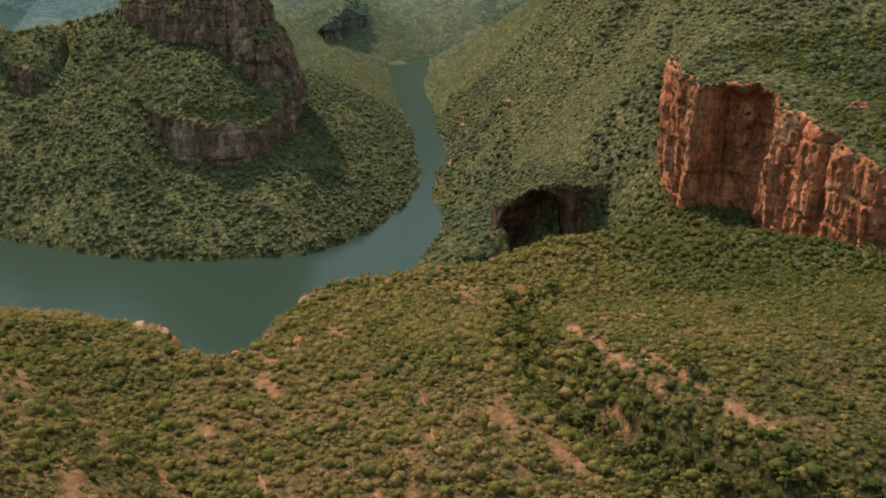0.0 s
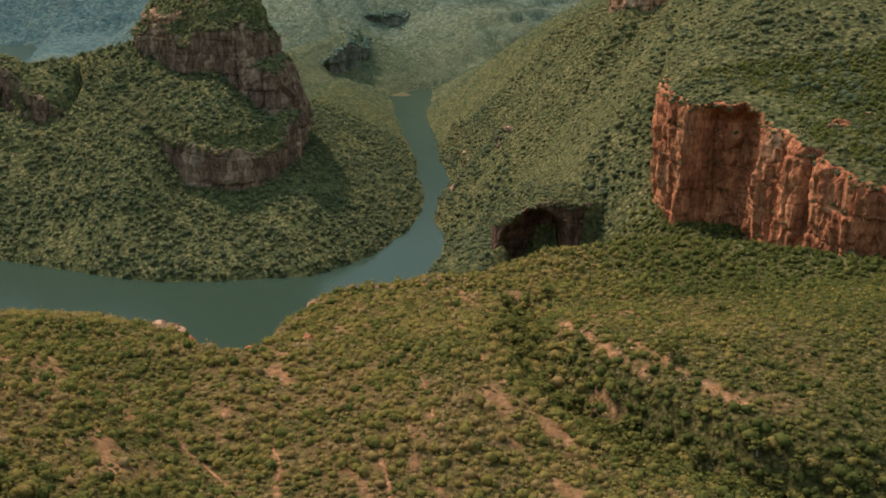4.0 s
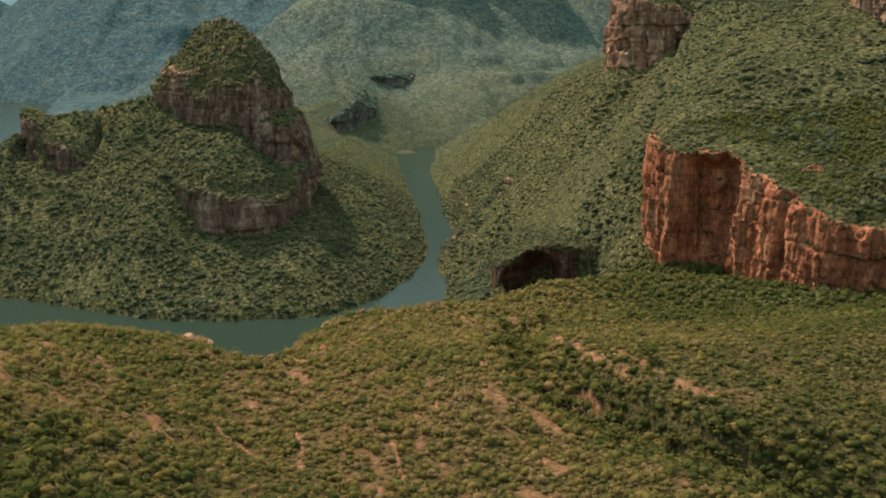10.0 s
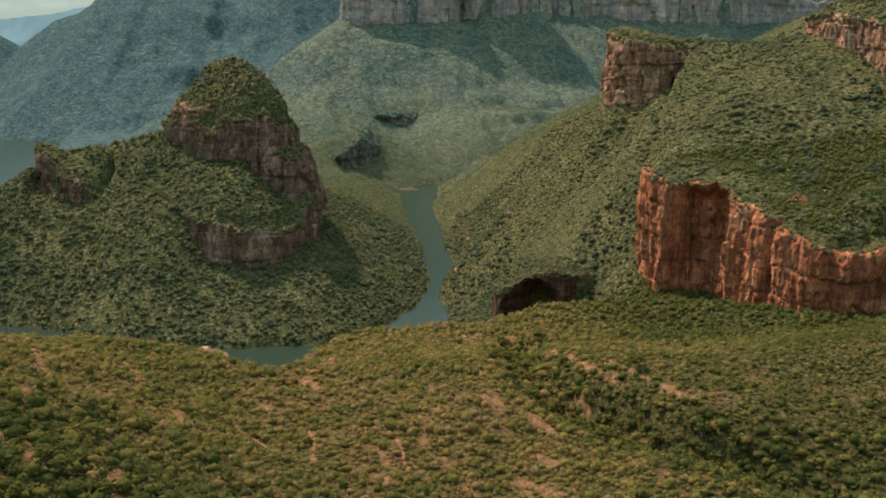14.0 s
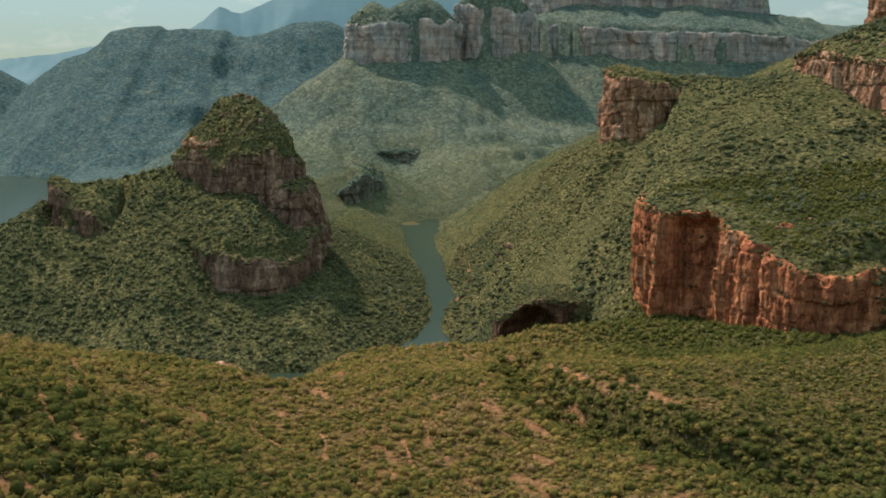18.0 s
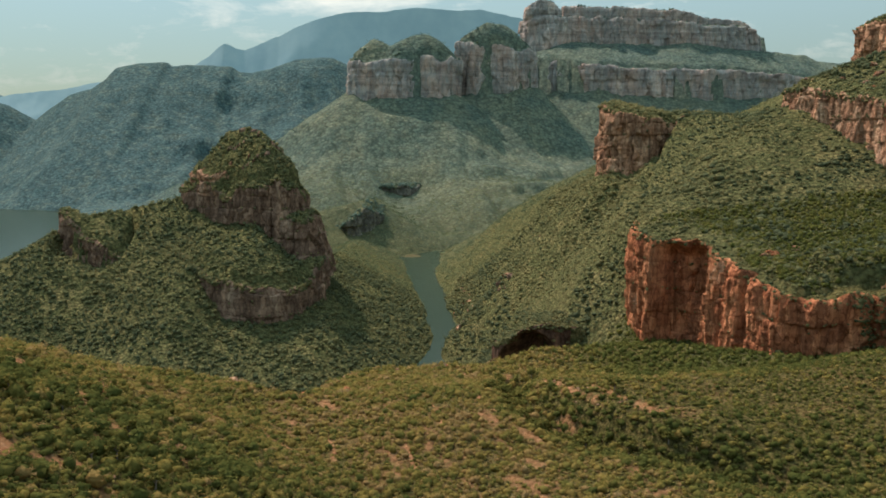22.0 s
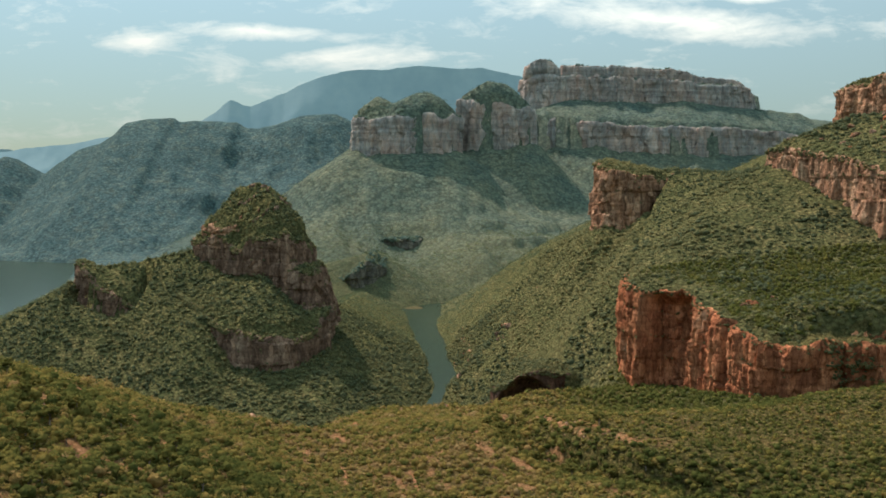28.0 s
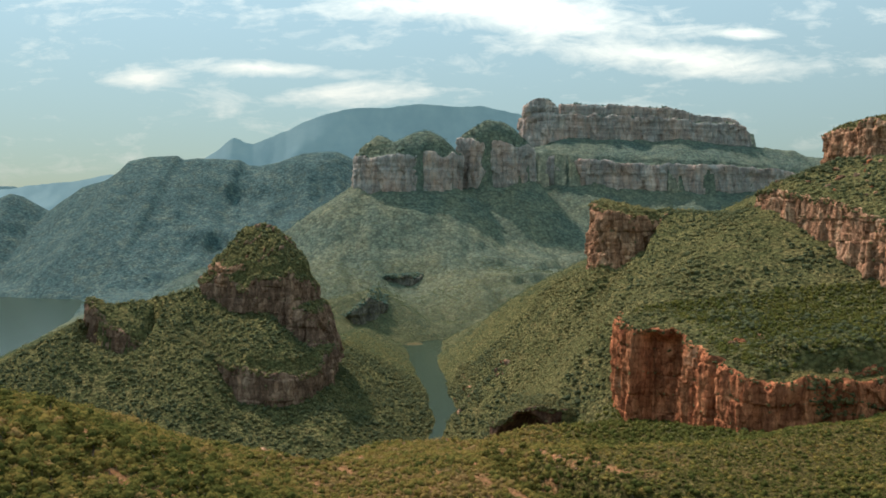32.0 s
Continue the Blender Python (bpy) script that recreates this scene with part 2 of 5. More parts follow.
# knoll and ledge stone, the shadow on their faces painted dark grey-green
M_ROCK_KNOLL = rock("shaded_grey_sandstone", (0.11, 0.115, 0.095), (0.16, 0.155, 0.125), (0.22, 0.195, 0.15), (0.30, 0.26, 0.20), 2.0, 0.65)
# table mountain stone, distance haze painted in: paler, greyer, weaker streaks
M_ROCK_HAZED = rock("hazed_sandstone", (0.24, 0.275, 0.27), (0.35, 0.335, 0.305), (0.54, 0.39, 0.305), (0.65, 0.48, 0.38), 4.0, 0.75, 0.4)


def leaves(name, stops, glow=0.4):
    """Foliage: diffuse leaves that let part of the light through."""
    m, nt, b = material(name, 0.8)
    geo = nt.nodes.new("ShaderNodeNewGeometry")
    ad = nt.nodes.new("ShaderNodeMath")
    ad.operation = "MULTIPLY_ADD"
    nt.links.new(geo.outputs["Random Per Island"], ad.inputs[0])
    ad.inputs[1].default_value = 0.14
    nt.links.new(attr(nt, "tint"), ad.inputs[2])
    col = ramp(nt, ad.outputs[0], stops)
    g = ramp(nt, noise_tex(nt, 1.6, 5, 0.7), [(0.3, (0.6, 0.6, 0.6)), (0.65, (1.25, 1.25, 1.25))])
    mm = nt.nodes.new("ShaderNodeMix")
    mm.data_type, mm.blend_type = "RGBA", "MULTIPLY"
    mm.inputs[0].default_value = 0.8
    nt.links.new(col, mm.inputs[6])
    nt.links.new(g, mm.inputs[7])
    nt.links.new(mm.outputs[2], b.inputs["Base Color"])
    bump(nt, b, noise_tex(nt, 2.2, 6, 0.75), 1.0, 0.5)
    tr = nt.nodes.new("ShaderNodeBsdfTranslucent")
    nt.links.new(mm.outputs[2], tr.inputs[0])
    ms = nt.nodes.new("ShaderNodeMixShader")
    ms.inputs[0].default_value = glow
    nt.links.new(b.outputs[0], ms.inputs[1])
    nt.links.new(tr.outputs[0], ms.inputs[2])
    nt.links.new(ms.outputs[0], nt.nodes["Material Output"].inputs[0])
    return m


M_SCRUB = leaves("scrub_leaves", [(0.02, (0.310, 0.215, 0.095)), (0.2, (0.310, 0.202, 0.080)), (0.45, (0.268, 0.200, 0.056)), (0.7, (0.182, 0.162, 0.043)), (0.98, (0.092, 0.102, 0.028))])
M_WOOD = leaves("woodland_leaves", [(0.05, (0.245, 0.212, 0.092)), (0.35, (0.215, 0.194, 0.086)), (0.6, (0.162, 0.162, 0.074)), (0.85, (0.118, 0.130, 0.066)), (1.0, (0.094, 0.110, 0.058))])
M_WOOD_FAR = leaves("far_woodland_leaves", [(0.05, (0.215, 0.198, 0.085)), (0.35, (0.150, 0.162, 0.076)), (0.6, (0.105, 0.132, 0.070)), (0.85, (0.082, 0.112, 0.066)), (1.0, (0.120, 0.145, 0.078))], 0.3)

# far bush cover, with distance haze painted into both sets of leaf colours
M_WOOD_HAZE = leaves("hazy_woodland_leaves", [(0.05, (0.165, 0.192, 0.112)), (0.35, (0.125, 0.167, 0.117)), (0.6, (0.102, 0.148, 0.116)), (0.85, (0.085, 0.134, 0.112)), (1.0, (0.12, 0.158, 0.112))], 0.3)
M_WOOD_HAZE_BLUE = leaves("haze_blue_woodland_leaves", [(0.05, (0.125, 0.155, 0.112)), (0.35, (0.102, 0.144, 0.116)), (0.6, (0.085, 0.131, 0.113)), (0.85, (0.072, 0.118, 0.110)), (1.0, (0.102, 0.140, 0.110))], 0.3)

# river water
M_WATER, nt, b = material("river_water", 0.2)
b.inputs["Base Color"].default_value = (0.022, 0.036, 0.023, 1)
b.inputs["Specular IOR Level"].default_value = 0.07
bump(nt, b, noise_tex(nt, 0.35, 4), 0.15, 0.2)

# river sand
M_SAND, nt, b = material("river_sand", 0.95)
nt.links.new(ramp(nt, noise_tex(nt, 0.2, 6), [(0.35, (0.05, 0.05, 0.02)), (0.6, (0.10, 0.08, 0.045)), (0.75, (0.04, 0.05, 0.02))]), b.inputs["Base Color"])
M_BARK, nt, b = material("grey_bark", 0.9)
nt.links.new(ramp(nt, noise_tex(nt, 3.0, 6, stretch=(1, 1, 0.2)), [(0.35, (0.10, 0.08, 0.06)), (0.65, (0.24, 0.20, 0.16))]), b.inputs["Base Color"])

# far ranges: haze painted as a pale blue base with a faint glow
M_FAR, nt, b = material("hazed_distant_slope", 1.0)
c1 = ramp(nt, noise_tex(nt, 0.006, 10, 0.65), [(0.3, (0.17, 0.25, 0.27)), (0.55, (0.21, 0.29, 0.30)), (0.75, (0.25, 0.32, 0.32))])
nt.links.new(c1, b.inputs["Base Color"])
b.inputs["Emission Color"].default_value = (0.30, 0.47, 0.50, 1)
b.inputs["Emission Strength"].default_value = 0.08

# ---- terrain functions ----
def lattice(ix, iy, seed):
    h = (ix.astype(np.int64) * 374761393 + iy.astype(np.int64) * 668265263 + seed * 144269504) & 0x7FFFFFFF
    h = ((h ^ (h >> 13)) * 1274126177) & 0x7FFFFFFF
    return ((h ^ (h >> 16)) & 0xFFFF) / 65535.0


def vnoise(x, y, seed=0):
    """Smooth noise in -1..1."""
    fx, fy = np.floor(x), np.floor(y)
    u, v = x - fx, y - fy
    u, v = u * u * u * (u * (u * 6 - 15) + 10), v * v * v * (v * (v * 6 - 15) + 10)
    a, b_ = lattice(fx, fy, seed), lattice(fx + 1, fy, seed)
    c, d = lattice(fx, fy + 1, seed), lattice(fx + 1, fy + 1, seed)
    return ((a + (b_ - a) * u) * (1 - v) + (c + (d - c) * u) * v) * 2 - 1


def fbm(x, y, size, octaves=4, gain=0.5, seed=0):
    s, amp, tot = 0.0, 1.0, 0.0
    for k in range(octaves):
        f = 2.03 ** k / size
        s = s + amp * vnoise(x * f + 17.3 * k, y * f - 9.1 * k, seed + k)
        tot += amp
        amp *= gain
    return s / tot


def sstep(a, b_, x):
    t = np.clip((x - a) / (b_ - a), 0, 1)
    return t * t * (3 - 2 * t)


def smax(a, b_, k):
    h = np.clip(0.5 + 0.5 * (a - b_) / k, 0, 1)
    return b_ * (1 - h) + a * h + k * h * (1 - h)


def smin(a, b_, k):
    return -smax(-a, -b_, k)


def along(px, py, poly):
    """Distance to a polyline of (x, y, ...), and the values interpolated there."""
    best = np.full(px.shape, 1e9)
    vals = np.zeros((len(poly[0]) - 2,) + px.shape)
    for p, q in zip(poly[:-1], poly[1:]):
        dx, dy = q[0] - p[0], q[1] - p[1]
        t = np.clip(((px - p[0]) * dx + (py - p[1]) * dy) / (dx * dx + dy * dy), 0, 1)
        d = np.hypot(px - p[0] - t * dx, py - p[1] - t * dy)
        near = d < best
        best = np.where(near, d, best)
        for k in range(len(vals)):
            vals[k] = np.where(near, p[2 + k] + t * (q[2 + k] - p[2 + k]), vals[k])
    return best, vals


def inside(px, py, poly):
    """Signed distance to a closed outline, positive inside."""
    d, _ = along(px, py, list(poly) + [poly[0]])
    odd = np.zeros(px.shape, bool)
    for p, q in zip(poly, list(poly[1:]) + [poly[0]]):
        if p[1] != q[1]:
            odd ^= ((p[1] > py) != (q[1] > py)) & (px < (q[0] - p[0]) * (py - p[1]) / (q[1] - p[1]) + p[0])
    return np.where(odd, d, -d)


def tent(px, py, crest, slope, r):
    d, (z,) = along(px, py, crest)
    return z - slope * (np.sqrt(d * d + r * r) - r)


# shores
NORTH = [(-127, 1901), (-85, 1519), (-55, 1276), (-43, 1100), (-43, 1023), (-54, 929), (-70, 866), (-96, 830), (-124, 803), (-192, 786),
         (-267, 787), (-341, 813), (-421, 853), (-560, 930), (-720, 1080), (-860, 1400), (-930, 1750), (-1060, 2350), (-1290, 3060),
         (-1800, 3180), (-6000, 3300), (-9000, 6000), (9000, 6000), (6000, 2100), (60, 2080), (-60, 2010)]
SOUTH = [(-24, 1985), (-28, 1673), (-7, 1386), (12, 1179), (10, 1022), (3, 900), (-12, 817), (-30, 740), (-60, 690), (-148, 640),
         (-230, 640), (-320, 690), (-430, 730), (-700, 800), (-3000, 900), (-9000, -3000), (9000, -3000), (6000, 2040), (60, 2030)]
LEFT_RIDGE = [(-195, -400, 275), (-185, -150, 252), (-178, 0, 236), (-172, 100, 219), (-170, 150, 205), (-170, 200, 188), (-170, 300, 157), (-200, 380, 130)]
RIGHT_RIDGE = [(60, 290, 143), (105, 275, 156), (178, 270, 166), (240, 265, 175), (330, 260, 195), (700, 240, 240)]
GULLY = [(40, 400), (36, 355), (32, 312), (38, 280), (48, 258), (62, 236), (76, 214), (95, 200), (120, 180)]
RIM = [(-3000, 470), (-250, 380), (-150, 352), (-112, 336), (-98, 300), (-74, 300), (-59, 394), (-30, 425), (0, 442), (60, 475), (125, 500), (200, 470), (300, 430), (3000, 400)]
CLIFF = [(151, 622), (154, 606), (161, 589), (169, 580), (186, 573), (189, 552), (196, 516), (206, 478), (214, 454), (234, 440), (268, 438), (320, 432), (420, 422), (900, 400)]
PLATEAU = [*CLIFF, (2500, 420), (2500, 1600), (420, 1500), (305, 1080), (246, 992), (209, 900), (177, 800), (163, 735), (151, 660)]
PILLAR = [(186, 1012), (198, 985), (236, 976), (262, 996), (330, 1050), (330, 1110), (205, 1090)]
BAND = [(357, 880), (362, 840), (372, 785), (382, 730), (390, 682), (398, 640), (412, 565), (455, 520), (900, 480), (2400, 480), (2400, 1500), (800, 1300), (530, 1060), (440, 965), (378, 905)]
CROWN = [(488, 985), (490, 940), (508, 900), (538, 872), (598, 845), (2000, 760), (2000, 1300), (620, 1200), (506, 1040)]
TIER = [(238, 478), (252, 458), (278, 450), (330, 444), (420, 436), (900, 420), (900, 520), (300, 520), (250, 500)]
BUTTE_LOW = [(-268, 918), (-240, 908), (-205, 908), (-176, 924), (-160, 972), (-160, 1060), (-186, 1140), (-330, 1130), (-398, 1100), (-356, 1013), (-312, 962)]
BUTTE_TOP = [(-372, 1118), (-345, 1085), (-307, 1056), (-258, 1016), (-214, 1000), (-190, 1028), (-186, 1090), (-205, 1160), (-290, 1200), (-355, 1180)]
SPUR = [(38, 694), (48, 668), (62, 656), (86, 651), (106, 655), (118, 672), (120, 735), (60, 728)]
LEDGE = [(-513, 1084), (-500, 1066), (-475, 1048), (-452, 1030), (-432, 1022), (-418, 1044), (-416, 1100), (-508, 1112)]
FLANK = [(-214, 1016), (-194, 1000), (-179, 1012), (-172, 1050), (-184, 1110), (-205, 1120)]
KNOLL = [(-290, 2010), (-246, 1948), (-214, 1950), (-178, 1990), (-160, 2050), (-185, 2180), (-300, 2180)]
TERRACE = [(-420, 2500), (-250, 2455), (-180, 2440), (-105, 2440), (-85, 2490), (-140, 2640), (-400, 2650)]
DOME_A = [(-338, 2895), (-305, 2850), (-190, 2830), (-60, 2830), (8, 2865), (28, 2950), (0, 3050), (-300, 3050)]
DOME_C = [(0, 2985), (60, 2950), (200, 2955), (278, 3005), (240, 3120), (60, 3120)]
SHELF = [(262, 3170), (420, 3120), (640, 3130), (860, 3110), (1000, 3150), (1180, 3180), (1900, 3500), (1900, 4300), (300, 4000), (180, 3400)]
MESA_KNOB = [(268, 3420), (300, 3380), (370, 3375), (408, 3420), (390, 3500), (290, 3500)]
MESA = [(366, 3440), (600, 3380), (830, 3390), (1000, 3420), (1205, 3440), (1236, 3560), (900, 3800), (430, 3700)]


def plateau_z(x, y):
    dy = y - 612
    z = 194 + 0.105 * (x - 150) + np.where(dy > 0, 0.378 * dy, 0.19 * dy)
    z = smin(z, 289 + 0.05 * (np.clip(y, 850, 1000) - 850) - 0.3 * np.clip(y - 1040, 0, 300) + 14 * np.clip(1 + inside(x, y, BAND) / 45, 0, 1), 12)
    # the shoulder falls away towards the river side
    edge = np.interp(y, [612, 660, 740, 820, 880, 930, 960, 1010], [150, 160, 178, 198, 215, 235, 250, 280])
    low = np.interp(y, [612, 660, 740, 820, 880, 930, 960, 1010], [194, 197, 201, 213, 228, 243, 262, 292])
    z = smin(z, low + 0.62 * np.clip(x - edge, -10, None), 10)
    return z + 15 * sstep(0, 10, inside(x, y, TIER))


def pillar_z(x, y):
    return 299 - 0.22 * np.clip(x - 212, 0, 60) + 0.22 * np.clip(y - 985, 0, 60)


def ledge_z(x, y):
    return np.interp(x, [-515, -480, -450, -425], [162, 150, 134, 120]) + 0.1 * (y - 1050)


def knoll_z(x, y):
    return np.minimum(66 + 0.75 * np.clip(x + 246, 0, None), 104) - 0.9 * np.clip(x + 186, 0, None) + 0.12 * np.clip(y - 1990, 0, 100)


def butte_slope_z(x, y):
    z = np.interp(x, [-400, -353, -312, -272, -200, -165, -146], [150, 128, 113, 103, 93, 89, 92]) + 0.55 * np.clip(y - 930, 0, 60) * sstep(-195, -150, x)
    return np.minimum(z + (0.70 + 0.25 * sstep(-215, -165, x)) * np.clip(inside(x, y, BUTTE_LOW), 0, 120), 176)


def butte_top_z(x, y):
    z = 276 - 0.0066 * ((x + 284) ** 2 + 0.35 * (y - 1115) ** 2)
    return smin(z, 200 + 1.25 * np.clip(inside(x, y, BUTTE_TOP), -6, 200) + 5 * fbm(x, y, 30, 3, seed=27), 10)


def twin_z(x, y):
    a = 566 - 0.72 * (np.sqrt((x + 257) ** 2 + 0.4 * (y - 2925) ** 2 + 26 ** 2) - 26)
    b_ = 582 - 0.60 * (np.sqrt((x + 103) ** 2 + 0.4 * (y - 2925) ** 2 + 34 ** 2) - 34)
    return smin(smax(smax(a, b_, 8), np.full(np.shape(x), 496.0), 8), 496 + 1.0 * np.clip(inside(x, y, DOME_A), 0, None), 6) + 4 * fbm(x, y, 40, 3, seed=43)


def cone_z(x, y):
    a = 654 - 0.72 * np.sqrt((x - 129) ** 2 + 0.6 * (y - 3030) ** 2 + 500)
    return smin(np.maximum(a, 530), 528 + 0.14 * (230 - x) * (x < 230) + 1.1 * np.clip(inside(x, y, DOME_C), 0, None), 6) + 4 * fbm(x, y, 40, 3, seed=44)


def shelf_z(x, y):
    return np.interp(x, [260, 600, 960, 1200, 1500], [520, 494, 488, 470, 440])


def table_z(x, y):
    return np.interp(x, [420, 850, 905, 1100, 1160], [738, 720, 704, 676, 630])


def scalloped(outline, deep, wide, seed):
    """The outline of an old cliff, worn into bays and noses."""
    pts = []
    for (ax, ay), (bx, by) in zip(outline[:-1], outline[1:]):
        n = max(int(math.hypot(bx - ax, by - ay) / (wide * 0.3)), 1)
        pts += [(ax + (bx - ax) * k / n, ay + (by - ay) * k / n) for k in range(n)]
    pts = np.array(pts + [outline[-1]], float)
    way = np.cumsum(np.hypot(*np.diff(pts, axis=0, prepend=pts[:1]).T))
    saw = way / wide + 0.7 * fbm(way, way * 0, wide * 2, 2, seed=seed)
    saw = np.abs((saw - np.floor(saw)) - 0.68) / 0.68
    pts[:, 1] += deep * (saw + 0.8 * fbm(way, way * 0 + 5, wide * 1.6, 3, seed=seed + 1) - 0.4)
    return [tuple(p) for p in pts]


def band_z(x, y):
    return np.interp(y, [500, 565, 650, 730, 850], [272, 280, 291, 306, 321])


def crown_z(x, y):
    return np.interp(x, [488, 500, 524, 580, 2000], [402, 410, 414, 417, 424])


def fore_z(x, y):
    z = 145 - 0.17 * np.clip(y - 295, 0, 400)
    d, _ = along(x, y, [(-5, 240, 0), (-3, 330, 0), (-30, 410, 0)])
    z = z + 4 * np.exp(-(d / 28) ** 2)
    z = smax(z, tent(x, y, LEFT_RIDGE, 0.55, 40), 10)
    d, (c,) = along(x, y, RIGHT_RIDGE)
    far = np.clip(y - 270, 0, None)
    r = c - 0.16 * np.clip(270 - y, 0, 140) - np.where(far < 30, 0.005 * far ** 2, 4.5 + 0.30 * (far - 30))
    r = np.where(x < 60, r - 0.45 * (60 - x), r)
    z = smax(z, r, 8)
    z = smax(z, tent(x, y, [(20, 455, 120), (60, 478, 124), (110, 500, 126), (170, 480, 128), (230, 450, 129), (320, 430, 140)], 0.12, 20), 6)
    d, _ = along(x, y, [(a, b_, 0) for a, b_ in GULLY])
    gx = np.interp(y, [180, 200, 214, 236, 258, 280, 312, 355, 400], [120, 95, 76, 62, 48, 38, 32, 36, 40])
    bank = sstep(4, 15, x - gx) * sstep(80, 40, x - gx) * sstep(190, 225, y) * sstep(385, 335, y)
    z = z - 10 * np.exp(-(d / 10) ** 2) + 6 * bank
    ry = np.interp(x, [p[0] for p in RIM], [p[1] for p in RIM])
    over = y - ry + 6 * fbm(x, y, 40, 3, seed=5)
    return z - 0.85 * (np.sqrt(np.clip(over, 0, None) ** 2 + 64) - 8) * (over > 0)


def height(x, y):
    rough = fbm(x, y, 90, 5, seed=1)
    dn = inside(x, y, NORTH) + 5 * fbm(x, y, 60, 3, seed=2)
    ds = inside(x, y, SOUTH) + 4 * fbm(x, y, 50, 3, seed=3)
    h = np.full(x.shape, -9.0)
    # north land: shore slope, butte, far massif
    d = np.clip(dn, -20, None)
    shore = np.where(d < 0, 0.5 * d, 4 * sstep(0, 6, d) + np.where(y < 1500, np.interp(x, [-600, -480, -400, -320, -290, -262, -200, -150], [0.50, 0.62, 0.74, 0.74, 0.60, 0.40, 0.36, 0.54]), 0.42) * np.clip(d, 0, 170))
    shore = smin(shore, np.interp(x, [-480, -400, -310, -255, -150], [104, 140, 130, 94, 90]) + 12 * rough, 20)
    shore = np.where(y > 1500, smin(shore, 25 + 10 * rough, 10), shore)
    ridge = tent(x, y, [(-330, 1100, 180), (-365, 1110, 186), (-405, 1115, 176), (-455, 1090, 166), (-511, 1084, 161), (-530, 1088, 140), (-604, 1100, 98), (-720, 1150, 40)], 0.75, 10)
    s = inside(x, y, LEDGE)
    ridge = np.where((s < 4) & (y < 1100), np.minimum(ridge, np.interp(x, [-545, -513, -480, -440, -418, -402], [170, 114, 106, 98, 112, 190])), ridge)
    ridge2 = tent(x, y, [(-220, 1000, 95), (-160, 1150, 120), (-150, 1400, 85), (-190, 1800, 50)], 0.6, 30)
    north = smax(shore, np.minimum(ridge, d * 0.75 + 60), 10)
    north = smax(north, np.minimum(ridge2, d * 0.55 + 8), 10)
    ridge3 = tent(x, y, [(-290, 1500, 66), (-350, 1800, 80), (-312, 2000, 90), (-256, 2052, 101), (-205, 2085, 113), (-200, 2300, 100)], 0.6, 12)
    north = smax(north, np.minimum(ridge3, d * 0.6 + 6), 8)
    s = inside(x, y, BUTTE_LOW) + 3 * fbm(x, y, 25, 3, seed=7)
    north = np.where(s > 14, np.maximum(north, butte_slope_z(x, y)), north)
    s = inside(x, y, FLANK) + 2 * fbm(x, y, 25, 3, seed=45)
    north = np.where(s > 9, np.maximum(north, 166), north)
    s = inside(x, y, BUTTE_TOP) + 3 * fbm(x, y, 25, 3, seed=8)
    north = np.where(s > 14, np.maximum(north, butte_top_z(x, y)), north)
    s = inside(x, y, LEDGE) + 2 * fbm(x, y, 20, 3, seed=6)
    north = np.where(s > 13, np.maximum(north, ledge_z(x, y)), north)
    s = inside(x, y, KNOLL) + 4 * fbm(x, y, 30, 3, seed=9)
    north = np.where(s > 18, np.maximum(north, knoll_z(x, y)), north)
    # apron of the far massif
    da = np.minimum.reduce([-inside(x, y, DOME_A), -inside(x, y, DOME_C), -inside(x, y, SHELF) * 0.9])
    da = np.clip(da + 46 * fbm(x, y, 240, 3, seed=39) * sstep(20, 260, da), 0, None)
    apron = 396 + 10 * sstep(-60, 90, x) - 16 * sstep(300, 700, x) - np.where(da < 250, 0.75 * da, 187 + 0.40 * (da - 250)) + 16 * fbm(x, y, 260, 5, seed=11) + 26 * fbm(x, y * 0.4, 130, 4, seed=36) * sstep(260, 30, da) - 16 * (1 - np.abs(fbm(x + 0.25 * y, y * 0.25, 150, 4, seed=37)) * 2) ** 3 * sstep(40, 260, da)
    q = apron / 46 + 0.7 * fbm(x, y, 300, 3, seed=46)
    f = q - np.floor(q)
    apron = apron + 46 * 0.5 * (sstep(0.35, 0.6, f) - f) * sstep(0.0, 0.4, fbm(x, y * 0.6, 170, 4, seed=47))
    apron = apron - 50 * np.exp(-((x + 120) ** 2 + (y - 2395) ** 2) / 120 ** 2)
    apron = np.where(y > 2000, apron, apron - 0.9 * (2000 - y))
    north = smax(north, np.minimum(apron, d * 0.6 + 4), 15)
    s = inside(x, y, TERRACE) + 12 * fbm(x, y, 60, 3, seed=12)
    north = np.where(s > 26, np.maximum(north, 124 + 0.1 * (y - 2450) + 6 * rough), north)
    s = inside(x, y, DOME_A) + 8 * fbm(x, y, 50, 3, seed=13)
    north = np.where(s > 18, np.maximum(north, twin_z(x, y)), north)
    s = inside(x, y, DOME_C) + 8 * fbm(x, y, 50, 3, seed=15)
    north = np.where(s > 18, np.maximum(north, cone_z(x, y)), north)
    s = inside(x, y, SHELF) + 15 * fbm(x, y, 120, 4, seed=16)
    up = np.minimum(shelf_z(x, y) - 4 + 0.42 * np.clip(s, 0, 250) + 14 * fbm(x, y, 70, 4, seed=48), 650)
    north = np.where(s > 22, np.maximum(north, up), north)
    s = inside(x, y, MESA) + 12 * fbm(x, y, 80, 3, seed=17)
    north = np.where(s > 46, np.maximum(north, table_z(x, y) - 3), north)
    s = inside(x, y, MESA_KNOB) + 6 * fbm(x, y, 50, 3, seed=18)
    north = np.where(s > 28, np.maximum(north, 752 - 0.006 * ((x - 340) ** 2)), north)
